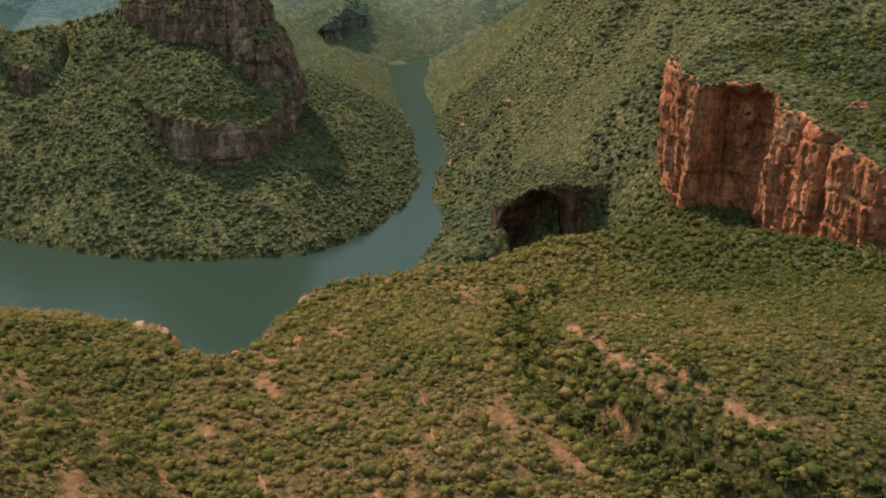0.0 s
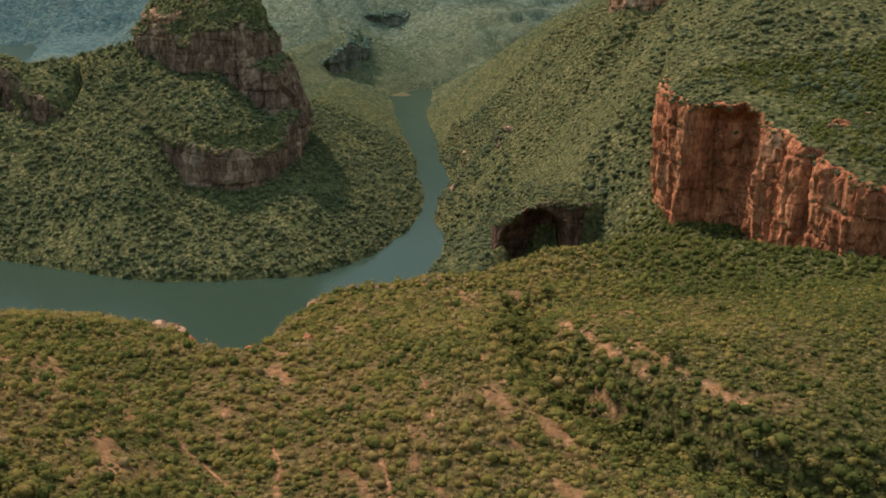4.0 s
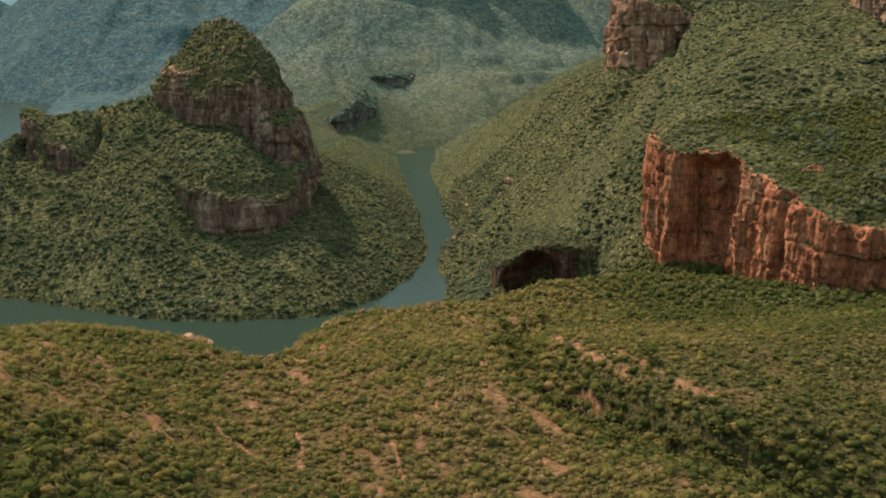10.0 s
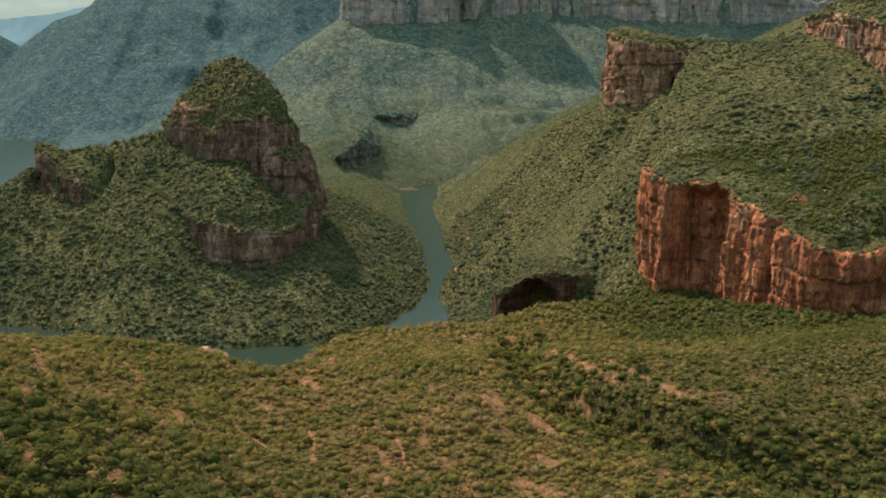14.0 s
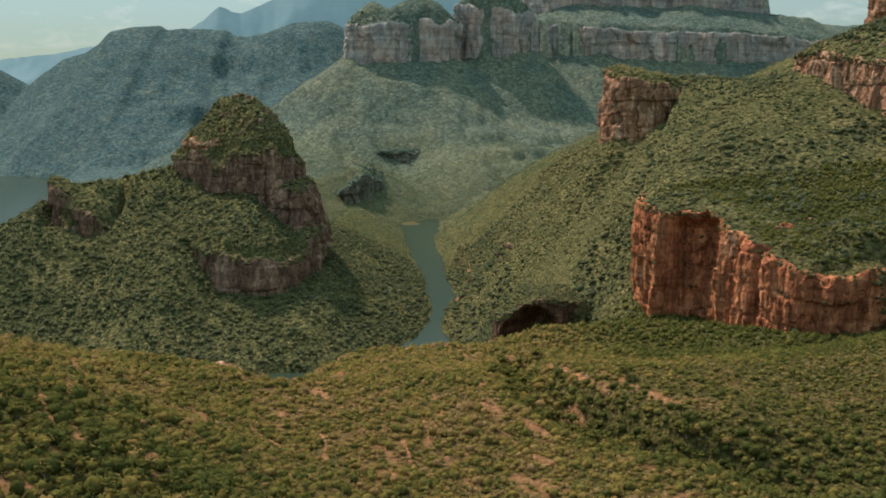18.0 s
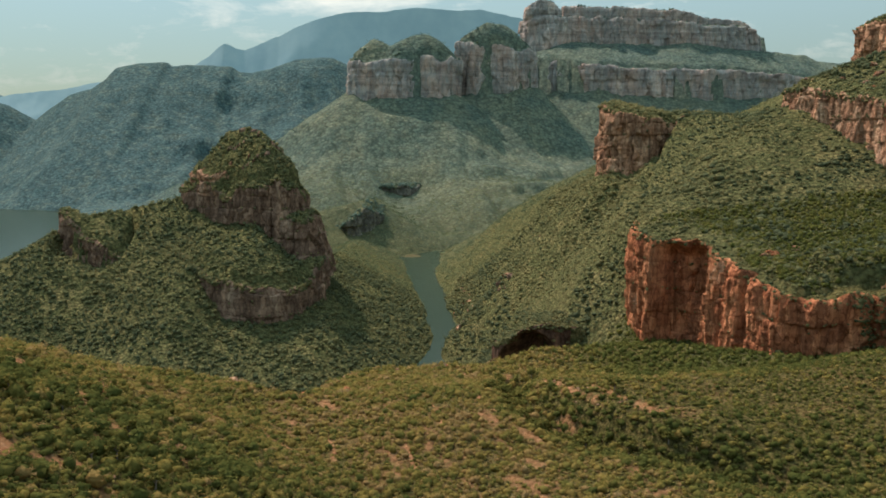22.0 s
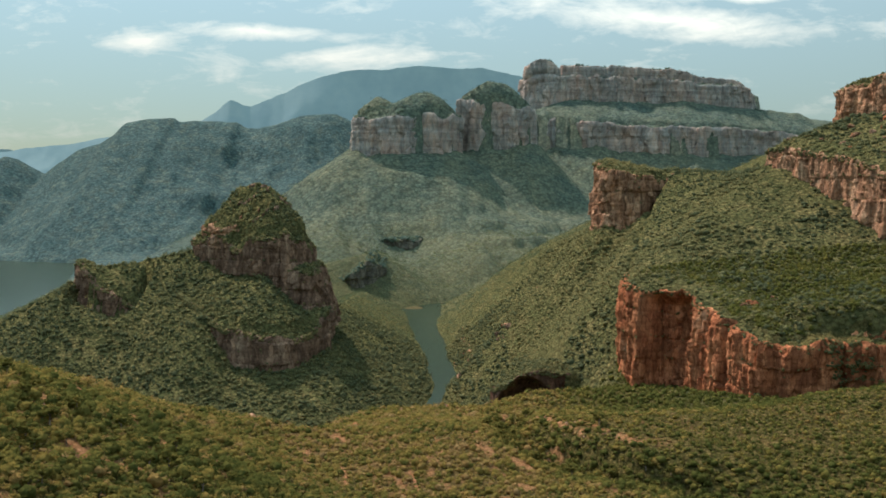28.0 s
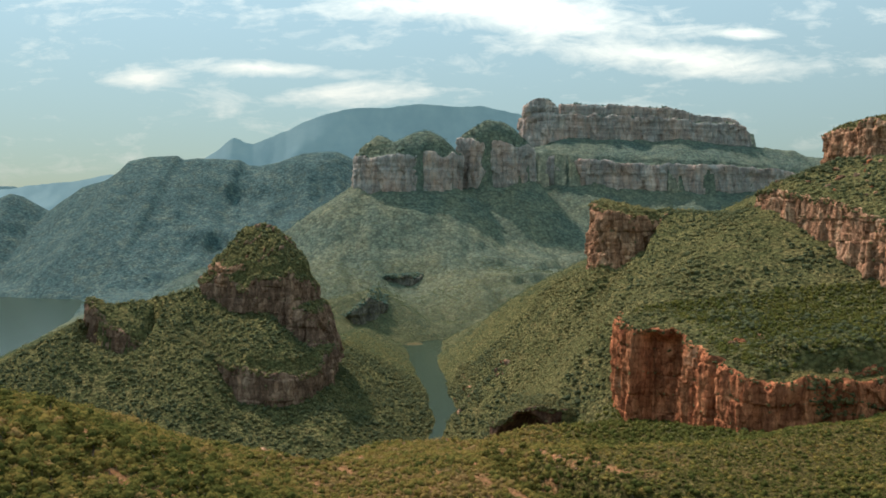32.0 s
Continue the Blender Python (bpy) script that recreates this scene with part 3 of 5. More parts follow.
    # left range beyond the lake
    rng = tent(x, y, [(-2600, 3900, 330), (-2040, 4000, 372), (-1991, 4000, 392), (-1940, 4000, 380), (-1819, 4000, 312), (-1665, 4000, 424), (-1560, 4000, 458), (-1500, 4000, 496), (-1450, 4000, 548), (-1370, 4000, 562), (-1240, 4000, 570),
                      (-1215, 4000, 552), (-1155, 4000, 554), (-960, 4000, 552), (-925, 4000, 524), (-870, 4000, 520), (-760, 4000, 545), (-697, 4000, 535), (-500, 4000, 540), (0, 4100, 600)], 0.62, 40)
    low = sstep(20, 380, 4000 - y)
    rib = 1 - 2.0 * np.abs(fbm(x + 0.25 * y, y * 0.22, 330, 3, seed=30))
    rng = rng + low * (52 * fbm(x, y, 620, 3, seed=21) + 34 * rib) + 7 * fbm(x, y, 110, 3, seed=22)
    q = rng / 150 + 0.9 * fbm(x, y, 800, 3, seed=28)
    f = q - np.floor(q)
    rng = rng + 150 * (0.28 * sstep(0.40, 0.56, f) + 0.72 * f - f) * sstep(-0.05, 0.35, fbm(x, y * 0.5, 300, 4, seed=29))
    rng = rng + low * 9 * fbm(x, y, 70, 3, seed=35)
    rng = rng + 48 * sstep(190, 60, np.hypot(x + 600, (y - 3960) * 0.6) + 12 * fbm(x, y, 60, 3, seed=38))
    north = np.where(y > 2600, smax(north, np.minimum(rng, d * 0.7 + 4), 20), north)
    north = np.where(dn > -20, north, -9)
    # south and east land
    d = np.clip(ds, -20, None)
    east = np.where(d < 0, 0.5 * d, 3 * sstep(0, 5, d) + 0.65 * d + 0.0018 * np.minimum(d, 300) ** 2)
    cap = 90 + 0.52 * (x - 55) + 0.07 * (1700 - y) + 12 * rough
    cap = np.where(y > 1720, cap - 0.5 * (y - 1720), cap)
    east = smin(east, smin(cap, np.full(x.shape, 272.0), 15), 15)
    east = np.where(y > 1010, east, east - 0.55 * (1010 - y))
    spur = tent(x, y, [(44, 695, 84), (68, 712, 106), (106, 722, 124), (159, 730, 147), (200, 735, 170)], 0.8, 8)
    s = inside(x, y, SPUR)
    spur = np.where(s > 0, np.where(s > 26, smax(spur, 107 + 0.12 * (x - 76) + 0.1 * (y - 670), 3), np.where(x < 101, 46, np.maximum(spur, 98 + 0.12 * (x - 76)))), np.where((y < 662) & (x > 40), np.minimum(spur, 50 + 2.2 * np.clip(x - 100, 0, 60)), spur))
    ravine = np.interp(x, [-60, 0, 60, 110, 150, 300], [-5, 8, 34, 48, 84, 100])
    ravine = np.where((x > -60) & (y > 440), ravine + 0.25 * np.abs(y - np.interp(x, [-60, 0, 60, 150, 300], [720, 690, 620, 550, 480])), -9)
    south = smax(smax(east, np.minimum(spur, d * 0.7), 8), np.minimum(ravine, d * 0.6), 8)
    south = smax(south, np.minimum(fore_z(x, y), 3 + d * 1.4), 6) + 3.0 * rough + np.where(y < 520, 2.6 * fbm(x, y, 36, 3, seed=34), 0)
    s = inside(x, y, PLATEAU) + 3 * fbm(x, y, 25, 3, seed=23)
    south = np.where(s > 15 + 22 * np.exp(-((x - 178) ** 2 + (y - 578) ** 2) / 34 ** 2), np.maximum(south, plateau_z(x, y) + 4 * rough), south)
    # talus under the cliff
    s = -inside(x, y, PLATEAU)
    talus = np.interp(x, [100, 150, 200, 300], [90, 108, 106, 104]) - 0.6 * np.clip(s, 0, None)
    south = smax(south, np.where(y < 980, talus, -9), 6)
    side = np.interp(y, [612, 660, 740, 820, 880, 930, 980], [108, 128, 182, 200, 217, 234, 247]) - 1.25 * np.clip(s, 0, None)
    south = smax(south, np.where((y > 612) & (y < 985) & (x < 290), side, -9), 6)
    s = -inside(x, y, PILLAR)
    south = smax(south, 232 - 1.15 * np.clip(s, 0, None), 8)
    s = inside(x, y, PILLAR) + 3 * fbm(x, y, 25, 3, seed=24)
    south = np.where(s > 13, np.maximum(south, pillar_z(x, y)), south)
    s = inside(x, y, BAND) + 3 * fbm(x, y, 25, 3, seed=25)
    up = np.minimum(band_z(x, y) + 0.45 * np.clip(s, 0, 140) + 5 * rough, 358) - 0.5 * np.clip(y - 960, 0, 400)
    south = np.where(s > 13, np.maximum(south, up), south)
    s = inside(x, y, CROWN) + 4 * fbm(x, y, 25, 3, seed=26)
    south = np.where(s > 13, np.maximum(south, crown_z(x, y) - 0.4 * np.clip(y - 1000, 0, 400)), south)
    south = np.where(ds > -20, south, -9)
    return np.maximum(np.maximum(h, north), south)


def grid_mesh(name, X, Y, Z, mat, smooth=True):
    r, c = X.shape
    me = bpy.data.meshes.new(name)
    i = np.arange(r * c).reshape(r, c)
    quads = np.stack([i[:-1, :-1], i[:-1, 1:], i[1:, 1:], i[1:, :-1]], -1).reshape(-1, 4)
    me.vertices.add(r * c)
    me.vertices.foreach_set("co", np.stack([X, Y, Z], -1).astype(np.float32).ravel())
    me.loops.add(len(quads) * 4)
    me.loops.foreach_set("vertex_index", quads.astype(np.int32).ravel())
    me.polygons.add(len(quads))
    me.polygons.foreach_set("loop_start", (np.arange(len(quads)) * 4).astype(np.int32))
    me.update(calc_edges=True)
    if smooth:
        me.polygons.foreach_set("use_smooth", np.ones(len(quads), bool))
    me.materials.append(mat)
    return me


# ---- ground and water ----
TRAILS = [[(-19, 228), (-17, 212), (-13, 197), (-14, 186)], [(-11, 278), (-4, 258), (-3, 238)], [(-53, 232), (-47, 214), (-46, 200)], [(-80, 226), (-62, 205), (-50, 190)]]
SLIPS = [([(47, 329), (48, 313), (53, 294), (61, 272), (66, 261)], 2.4), ([(66, 284), (71, 270), (77, 255), (83, 241)], 1.6), ([(82, 249), (86, 238), (90, 229)], 2.0), ([(36, 326), (31, 318)], 2.4), ([(14, 304), (20, 290), (24, 278)], 1.5), ([(-90, 62), (-98, 54), (-106, 44)], 2.2), ([(-118, 70), (-126, 58)], 2.0), ([(-80, 34), (-88, 22)], 1.8), ([(-112, 118), (-104, 106)], 2.0)]
SCARS = [(14, 290, 2.6), (22, 272, 2.4), (-60, 300, 3), (-70, 250, 2.6), (-110, 240, 3), (-120, 215, 3), (88, 300, 2.6), (-140, 40, 2)]


def bare_mask(x, y):
    """Open soil: foot trails, washed gully floors and slips."""
    m = np.zeros(x.shape)
    for t_ in TRAILS:
        d, _ = along(x, y, [(a, b_, 0) for a, b_ in t_])
        m = np.maximum(m, 0.85 - 0.85 * sstep(0.2, 1.1, d + 0.5 * vnoise(x / 3, y / 3, 31)))
    for cx, cy, r in SCARS:
        d = np.hypot(x - cx, (y - cy) * 0.8) + 0.5 * r * fbm(x, y, 6, 3, seed=32)
        m = np.maximum(m, 1 - sstep(0.7 * r, 1.05 * r, d))
    for line, r in SLIPS:
        d, _ = along(x, y, [(a, b_, 0) for a, b_ in line])
        d = d + 0.9 * r * fbm(x, y, 8, 4, 0.6, seed=32)
        m = np.maximum(m, 1 - sstep(0.35 * r, 0.85 * r, d))
    g = fbm(x + 0.5 * y, y * 0.35, 9, 4, seed=33)
    return np.maximum(m, 0.75 * sstep(0.30, 0.52, g) * (y < 420) * (1 - 0.8 * sstep(70, 110, x)))


def strewn_attr(me, name, values):
    me.attributes.new(name, "FLOAT", "POINT").data.foreach_set("value", np.asarray(values, np.float32).ravel())


u = np.concatenate([np.linspace(-3.2, -0.47, 26)[:-1], np.linspace(-0.47, 0.47, 360), np.linspace(0.47, 3.2, 26)[1:]])
rows = [-420.0]
while rows[-1] < 4700:
    rows.append(rows[-1] + max(2.9, 0.0054 * (rows[-1] + 470)))
gy = np.array(rows)
GY, GU = np.meshgrid(gy, u, indexing="ij")
GX = GU * (GY + 700)
GZ = height(GX, GY)
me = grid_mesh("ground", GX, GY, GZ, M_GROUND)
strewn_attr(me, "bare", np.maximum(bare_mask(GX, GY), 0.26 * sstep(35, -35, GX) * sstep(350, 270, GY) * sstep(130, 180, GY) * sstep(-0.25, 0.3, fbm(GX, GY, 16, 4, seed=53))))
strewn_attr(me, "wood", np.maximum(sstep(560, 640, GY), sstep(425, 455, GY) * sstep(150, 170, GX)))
# how much painted haze the ground takes on with distance
strewn_attr(me, "far_haze", sstep(1500, 2900, GY + 0.25 * np.abs(GX)))
# where the painted haze turns from olive to bluish teal
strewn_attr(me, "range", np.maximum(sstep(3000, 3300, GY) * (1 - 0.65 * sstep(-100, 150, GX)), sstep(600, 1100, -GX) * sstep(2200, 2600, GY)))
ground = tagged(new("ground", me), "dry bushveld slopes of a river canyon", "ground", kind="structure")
bm = bmesh.new()
bmesh.ops.create_grid(bm, x_segments=8, y_segments=8, size=4600)
me = bpy.data.meshes.new("water")
bm.to_mesh(me)
bm.free()
me.materials.append(M_WATER)
water = tagged(new("water", me), "calm green river water below the cliffs", "water", kind="structure")


def ground_at(x, y):
    """Height of the ground sheet by its own grid."""
    i = np.clip(np.searchsorted(gy, y) - 1, 0, len(gy) - 2)
    j = np.clip(np.searchsorted(u, x / (y + 700)) - 1, 0, len(u) - 2)
    a = np.clip((y - gy[i]) / (gy[i + 1] - gy[i]), 0, 1)
    b_ = np.clip((x / (y + 700) - u[j]) / (u[j + 1] - u[j]), 0, 1)
    return (GZ[i, j] * (1 - b_) + GZ[i, j + 1] * b_) * (1 - a) + (GZ[i + 1, j] * (1 - b_) + GZ[i + 1, j + 1] * b_) * a


def in_camera_view(x, y, z):
    """Ground in sight from three points of the camera path; what is hidden there gets few plants."""
    seen = np.zeros(x.shape, bool)
    for ey, ez in ((0, 292), (-125, 278), (-248, 285)):
        clear = np.ones(x.shape, bool)
        for k in np.linspace(0.12, 0.985, 44):
            clear &= ground_at(x * k, ey + (y - ey) * k) < ez + (z + 5 - ez) * k + 1.0
        seen |= clear
    return seen


# ---- rock walls ----
def part(name, me, mat, parent, label=""):
    if isinstance(me, list):
        return [part(name, one, mat, parent, label) for one in me]
    if isinstance(me, bmesh.types.BMesh):
        bm_, me = me, bpy.data.meshes.new(name)
        bm_.to_mesh(me)
        bm_.free()
    if mat and not me.materials:
        me.materials.append(mat)
    ob = new(name, me)
    ob.parent = parent
    return tagged(ob, label)


def thing(name, label, category, group="", kind=""):
    return tagged(new(name), label, category, group, kind)


def h1(a, seed):
    return lattice(np.floor(a), np.zeros_like(a), seed)


def facets(S, Z, wide, tall, seed):
    """Broken rock: flat tilted faces meeting at sharp edges."""
    u_, v_ = S / wide, Z / tall
    iu, iv = np.floor(u_), np.floor(v_)
    best, out = np.full(u_.shape, 1e9), np.zeros(u_.shape)
    for a in (-1, 0, 1):
        for b_ in (-1, 0, 1):
            cu, cv = iu + a, iv + b_
            du, dv = u_ - cu - lattice(cu, cv, seed), v_ - cv - lattice(cu, cv, seed + 1)
            d = du * du + dv * dv
            val = lattice(cu, cv, seed + 2) - 0.5 + 0.9 * (lattice(cu, cv, seed + 3) - 0.5) * du + 0.7 * (lattice(cu, cv, seed + 4) - 0.5) * dv
            out, best = np.where(d < best, val, out), np.minimum(d, best)
    return out


LEDGES, RIMS = {}, []


def rock_wall(outline, ztop, zfoot, mat, seed, step=1.2, relief=3.0, block=9.0, layer=16.0, lip=12.0, recess=None, smooth_corners=3, rim_gap=3.4, foot_rough=0.0, pieces=1, growth=lambda s: 0.035, top_rough=0.0, brink=0.25):
    """A wall of jointed sandstone along an outline; the land lies to the left of the way along it."""
    pts = np.array(outline, float)
    for _ in range(smooth_corners):
        q = [pts[0]]
        for a, b_ in zip(pts[:-1], pts[1:]):
            q += [0.75 * a + 0.25 * b_, 0.25 * a + 0.75 * b_]
        pts = np.array(q + [pts[-1]])
    seg = np.hypot(*np.diff(pts, axis=0).T)
    cum = np.concatenate([[0], np.cumsum(seg)])
    n = max(int(cum[-1] / step), 8)
    sv = np.linspace(0, cum[-1], n)
    ex, ey = np.interp(sv, cum, pts[:, 0]), np.interp(sv, cum, pts[:, 1])
    tx, ty = np.gradient(ex), np.gradient(ey)
    ln = np.hypot(tx, ty) + 1e-9
    k = max(int(8 / step), 1)
    ker = np.ones(2 * k + 1) / (2 * k + 1)
    nx, ny = (np.convolve(np.pad(v, k, mode="edge"), ker, "valid") for v in (ty / ln, -tx / ln))
    zt = ztop(ex, ey)
    zf = np.minimum(zfoot(ex, ey) + foot_rough * fbm(sv, sv * 0 + 3, 38, 3, seed=seed + 21), zt - 6)
    zt = zt + 1.3 * relief * fbm(sv, sv * 0, block * 1.5, 4, seed=seed + 9) - 0.4 * relief
    zt = np.maximum(zt + top_rough * fbm(sv, sv * 0 + 9, 42, 3, seed=seed + 22), zf + 5)
    m = max(int(np.max(zt - zf) / step), 6)
    w = np.linspace(0, 1, m)[:, None]
    S = np.broadcast_to(sv, (m, n))
    Z = zf + (zt - zf) * w
    lay = (Z + 7 * fbm(S, Z, 50, 3, seed=seed)) / layer
    kk = np.floor(lay)
    fr = lay - kk
    wob = S + 0.5 * block * fbm(S, Z * 0.5, block * 2.2, 3, seed=seed + 1) + 2.2 * fbm(S, Z, 8, 3, seed=seed + 11)
    big = wob / (block * 1.7) + 0.35 * h1(np.floor(kk / 3) + 3, seed)
    k2 = np.floor(kk + 0.61 * np.floor(big))
    sm = wob / (block * 0.42) + 1.7 * k2
    cb = lattice(np.floor(big), np.floor(kk / 2), seed + 2)
    cs = lattice(np.floor(sm), k2, seed + 3)
    fb, fs = big - np.floor(big), sm - np.floor(sm)
    deep = lattice(np.floor(big + 0.5), kk * 0, seed + 6)
    crack = 2.2 * deep ** 3 * np.exp(-(np.minimum(fb, 1 - fb) * block * 1.7 / 0.9) ** 2) + 0.25 * cs * np.exp(-(np.minimum(fs, 1 - fs) * block * 0.42 / 0.35) ** 2)
    off = relief * (1.0 * (cb - 0.5) + 0.7 * (cs - 0.5) + 1.1 * facets(S + 0.15 * Z, Z, block * 1.3, block * 2.8, seed + 30) + 0.4 * facets(S - 0.2 * Z, Z, block * 0.45, block * 0.8, seed + 40)) + relief * 1.2 * fbm(S, Z * 0.6, block * 4.2, 3, seed=seed + 7)
    off = off + relief * 0.28 * fbm(S, Z * 0.8, 9, 5, 0.7, seed=seed + 4)
    off = off + relief * 0.4 * (fb - 0.5) * np.where(lattice(np.floor(big), np.floor(kk / 2), seed + 14) < 0.7, 1.0, -0.8)
    off = off - relief * 0.8 * crack - relief * 0.15 * np.exp(-(np.minimum(fr, 1 - fr) * layer / 0.8) ** 2)
    off = off + relief * 0.7 * (h1(kk + 50, seed + 5) - 0.5)
    off = off + (1 - w) ** 3 * relief * 0.9 - np.clip((w - 0.9) / 0.1, 0, 1) ** 2 * relief * 0.6
    if recess is not None:
        off = off - recess(S / cum[-1], w)
    X, Y = ex + nx * off, ey + ny * off
    LEDGES.setdefault(mat.name, []).append(np.stack([X, Y, Z], -1)[((fr < 0.14) & (lattice(S / step, Z, seed + 8) < growth(S / cum[-1])) | (fbm(S, Z, 22, 3, seed=seed + 24) > 0.14) & (lattice(S / step, Z, seed + 25) < 0.9 * growth(S / cum[-1]) - 0.03))])
    over = (w > 1 - 5 / (zt - zf)) & (lattice(S / step, Z * 3, seed + 18) < brink * step * step / 6 * (1 + 1.5 * fbm(S, Z * 0, 30, 3, seed=seed + 23)))
    if step < 3:
        RIMS.append(np.stack([X, Y, Z], -1)[over])
    add = max(int(lip / 2.0), 3)
    lx, ly, lz = [], [], []
    for j in range(1, add + 1):
        a = lip * j / add
        px, py = ex + nx * (off[-1] - a), ey + ny * (off[-1] - a)
        lx.append(px), ly.append(py)
        far = ztop(px, py) + 0.7 - 1.6 * (j / add) ** 2
        lz.append(zt + (far - zt) * min(1, 1.6 * j / add) + 0.5 * vnoise(px / 3, py / 3, seed))
    X, Y, Z = np.vstack([X, lx]), np.vstack([Y, ly]), np.vstack([Z, lz])
    top = np.stack([X[m:], Y[m:], Z[m:]], -1).reshape(-1, 3)
    pick = np.random.default_rng(seed).random(len(top)) < step * lip / add / rim_gap ** 2
    RIMS.append(top[pick][::3])
    made = []
    ends = np.linspace(0, n - 1, pieces + 1).astype(int)
    for a_, z_ in zip(ends[:-1], ends[1:]):
        me_ = grid_mesh("rock_wall", X[:, a_:z_ + 1], Y[:, a_:z_ + 1], Z[:, a_:z_ + 1], mat, smooth=False)
        me_.materials.append(M_GROUND)
        gy_ = Y[:, a_:z_ + 1].ravel()
        strewn_attr(me_, "bare", 0 * gy_)
        strewn_attr(me_, "wood", sstep(400, 520, gy_))
        # cliff tops carry the same painted haze as the ground
        strewn_attr(me_, "far_haze", sstep(1500, 2900, gy_))
        strewn_attr(me_, "range", 0.3 * sstep(3000, 3300, gy_))
        idx = np.zeros((m + add - 1, z_ - a_), np.int32)
        idx[m:] = 1
        me_.polygons.foreach_set("material_index", idx.ravel())
        made.append(me_)
    return made


def const(z):
    return lambda x, y: np.full(np.shape(x), float(z))


red_cliff = thing("red_cliff", "tall red sandstone cliff with jointed columns and a dark recess", "cliff")
shade_bay = lambda s, w: 19 * sstep(0.078, 0.10, s) * sstep(0.26, 0.135, s) * sstep(1.02, 0.86, w) + 6 * sstep(0.17, 0.21, s) * sstep(0.38, 0.32, s) * sstep(0.455 - 0.72 * s, 0.40 - 0.72 * s, w) + 5 * np.exp(-((s - 0.29) / 0.006) ** 2) + 4 * np.exp(-((s - 0.365) / 0.006) ** 2) + 8 * np.exp(-((s - 0.5) / 0.02) ** 2) + 7 * np.exp(-((s - 0.63) / 0.03) ** 2) * sstep(1.0, 0.5, w)
part("buttress", rock_wall(CLIFF[:13], plateau_z, const(88), M_ROCK, 41, 0.9, 4.2, 12.0, 19.0, lip=46, pieces=6, recess=shade_bay, top_rough=5, brink=0.5, growth=lambda s: 0.03 + 0.16 * sstep(0.5, 0.62, s)), None, red_cliff)
part("side_face", rock_wall([(160, 676), (157, 660), (151, 636), (152, 622), (157, 612), (168, 602)], plateau_z, lambda x, y: np.maximum(height(x - 14, y) - 8, 100), M_ROCK, 42, 1.6, 3.0, 12.0, lip=24), None, red_cliff)
pillar = thing("rock_pillar", "flat-topped sandstone buttress with a vertical cracked face", "cliff")
part("buttress", rock_wall([(205, 1090), (186, 1040), (184, 1012), (196, 985), (222, 974), (246, 978), (262, 996), (330, 1050)], pillar_z, const(195), M_ROCK_PALE, 43, 1.1, 4.6, 11.0, 15.0, lip=24, pieces=3, brink=0.4), None, pillar)
part("upper_tier", rock_wall([(240, 492), (238, 478), (252, 458), (278, 450), (330, 444), (420, 436)], plateau_z, lambda x, y: plateau_z(x, y) - 27, M_ROCK, 65, 1.0, 3.4, 8.0, 12.0, lip=14, brink=0.8, top_rough=4, foot_rough=8, growth=lambda s: 0.12), None, red_cliff)
band = thing("rock_band", "long pale sandstone band above the bushy slope", "cliff")
part("buttress", rock_wall([(400, 930), (372, 905), (357, 880), (362, 840), (372, 785), (382, 730), (390, 682), (398, 640), (412, 565), (455, 520), (600, 500)], lambda x, y: band_z(x, y) + 2 + 0.4 * np.clip(inside(x, y, BAND), 0, 140), lambda x, y: band_z(x, y) - np.interp(y, [565, 650, 730, 850], [62, 56, 42, 16]) - 14, M_ROCK_PALE, 44, 1.0, 3.8, 9.0, 22.0, lip=24, pieces=5, brink=0.4), None, band)
crown = thing("crown_cliff", "blocky grey-brown sandstone cliff crowning the slope", "cliff")
part("buttress", rock_wall([(506, 1040), (488, 985), (490, 940), (508, 900), (538, 872), (598, 845), (820, 820)], crown_z, const(346), M_ROCK_PALE, 45, 1.2, 5.6, 11.0, 40.0, lip=24, pieces=3, top_rough=5), None, crown)

butte = thing("butte", "steep island butte with two dark sandstone cliff rings", "butte")
part("lower_cliff", rock_wall([(-398, 1100), (-356, 1013), (-312, 962), (-268, 918), (-240, 908), (-205, 908), (-176, 924), (-160, 972), (-160, 1060), (-186, 1140)], butte_slope_z, lambda x, y: butte_slope_z(x, y) - np.interp(x, [-398, -356, -312, -275, -240, -150], [6, 14, 22, 46, 60, 74]), M_ROCK_BROWN, 46, 1.2, 4.0, 26.0, 30.0, lip=26, foot_rough=12, top_rough=7, brink=0.8, pieces=5), None, butte)
part("upper_cliff", rock_wall([(-355, 1180), (-372, 1118), (-345, 1085), (-307, 1056), (-258, 1016), (-214, 1000), (-190, 1028), (-186, 1090), (-205, 1160), (-250, 1190)], butte_top_z, lambda x, y: np.minimum(butte_slope_z(x, y), 172) - 14, M_ROCK_BROWN, 47, 1.2, 5.0, 18.0, 16.0, lip=26, foot_rough=24, top_rough=26, brink=0.5, pieces=5), None, butte)
part("flank_cliff", rock_wall([(-214, 1016), (-194, 1000), (-179, 1012), (-172, 1050), (-184, 1110), (-200, 1130)], const(172), const(92), M_ROCK_BROWN, 66, 1.2, 5.0, 16.0, 24.0, lip=22, recess=lambda s, w: -16 * (1 - w), top_rough=12, brink=0.9, pieces=2, growth=lambda s: 0.08), None, butte)
part("side_ledge", rock_wall([(-530, 1110), (-513, 1084), (-500, 1066), (-475, 1048), (-452, 1030), (-432, 1022), (-418, 1044), (-412, 1080)], ledge_z, lambda x, y: ledge_z(x, y) - 52, M_ROCK_BROWN, 48, 1.0, 5.0, 9.0, 30.0, lip=22, top_rough=8, brink=0.6), None, butte)

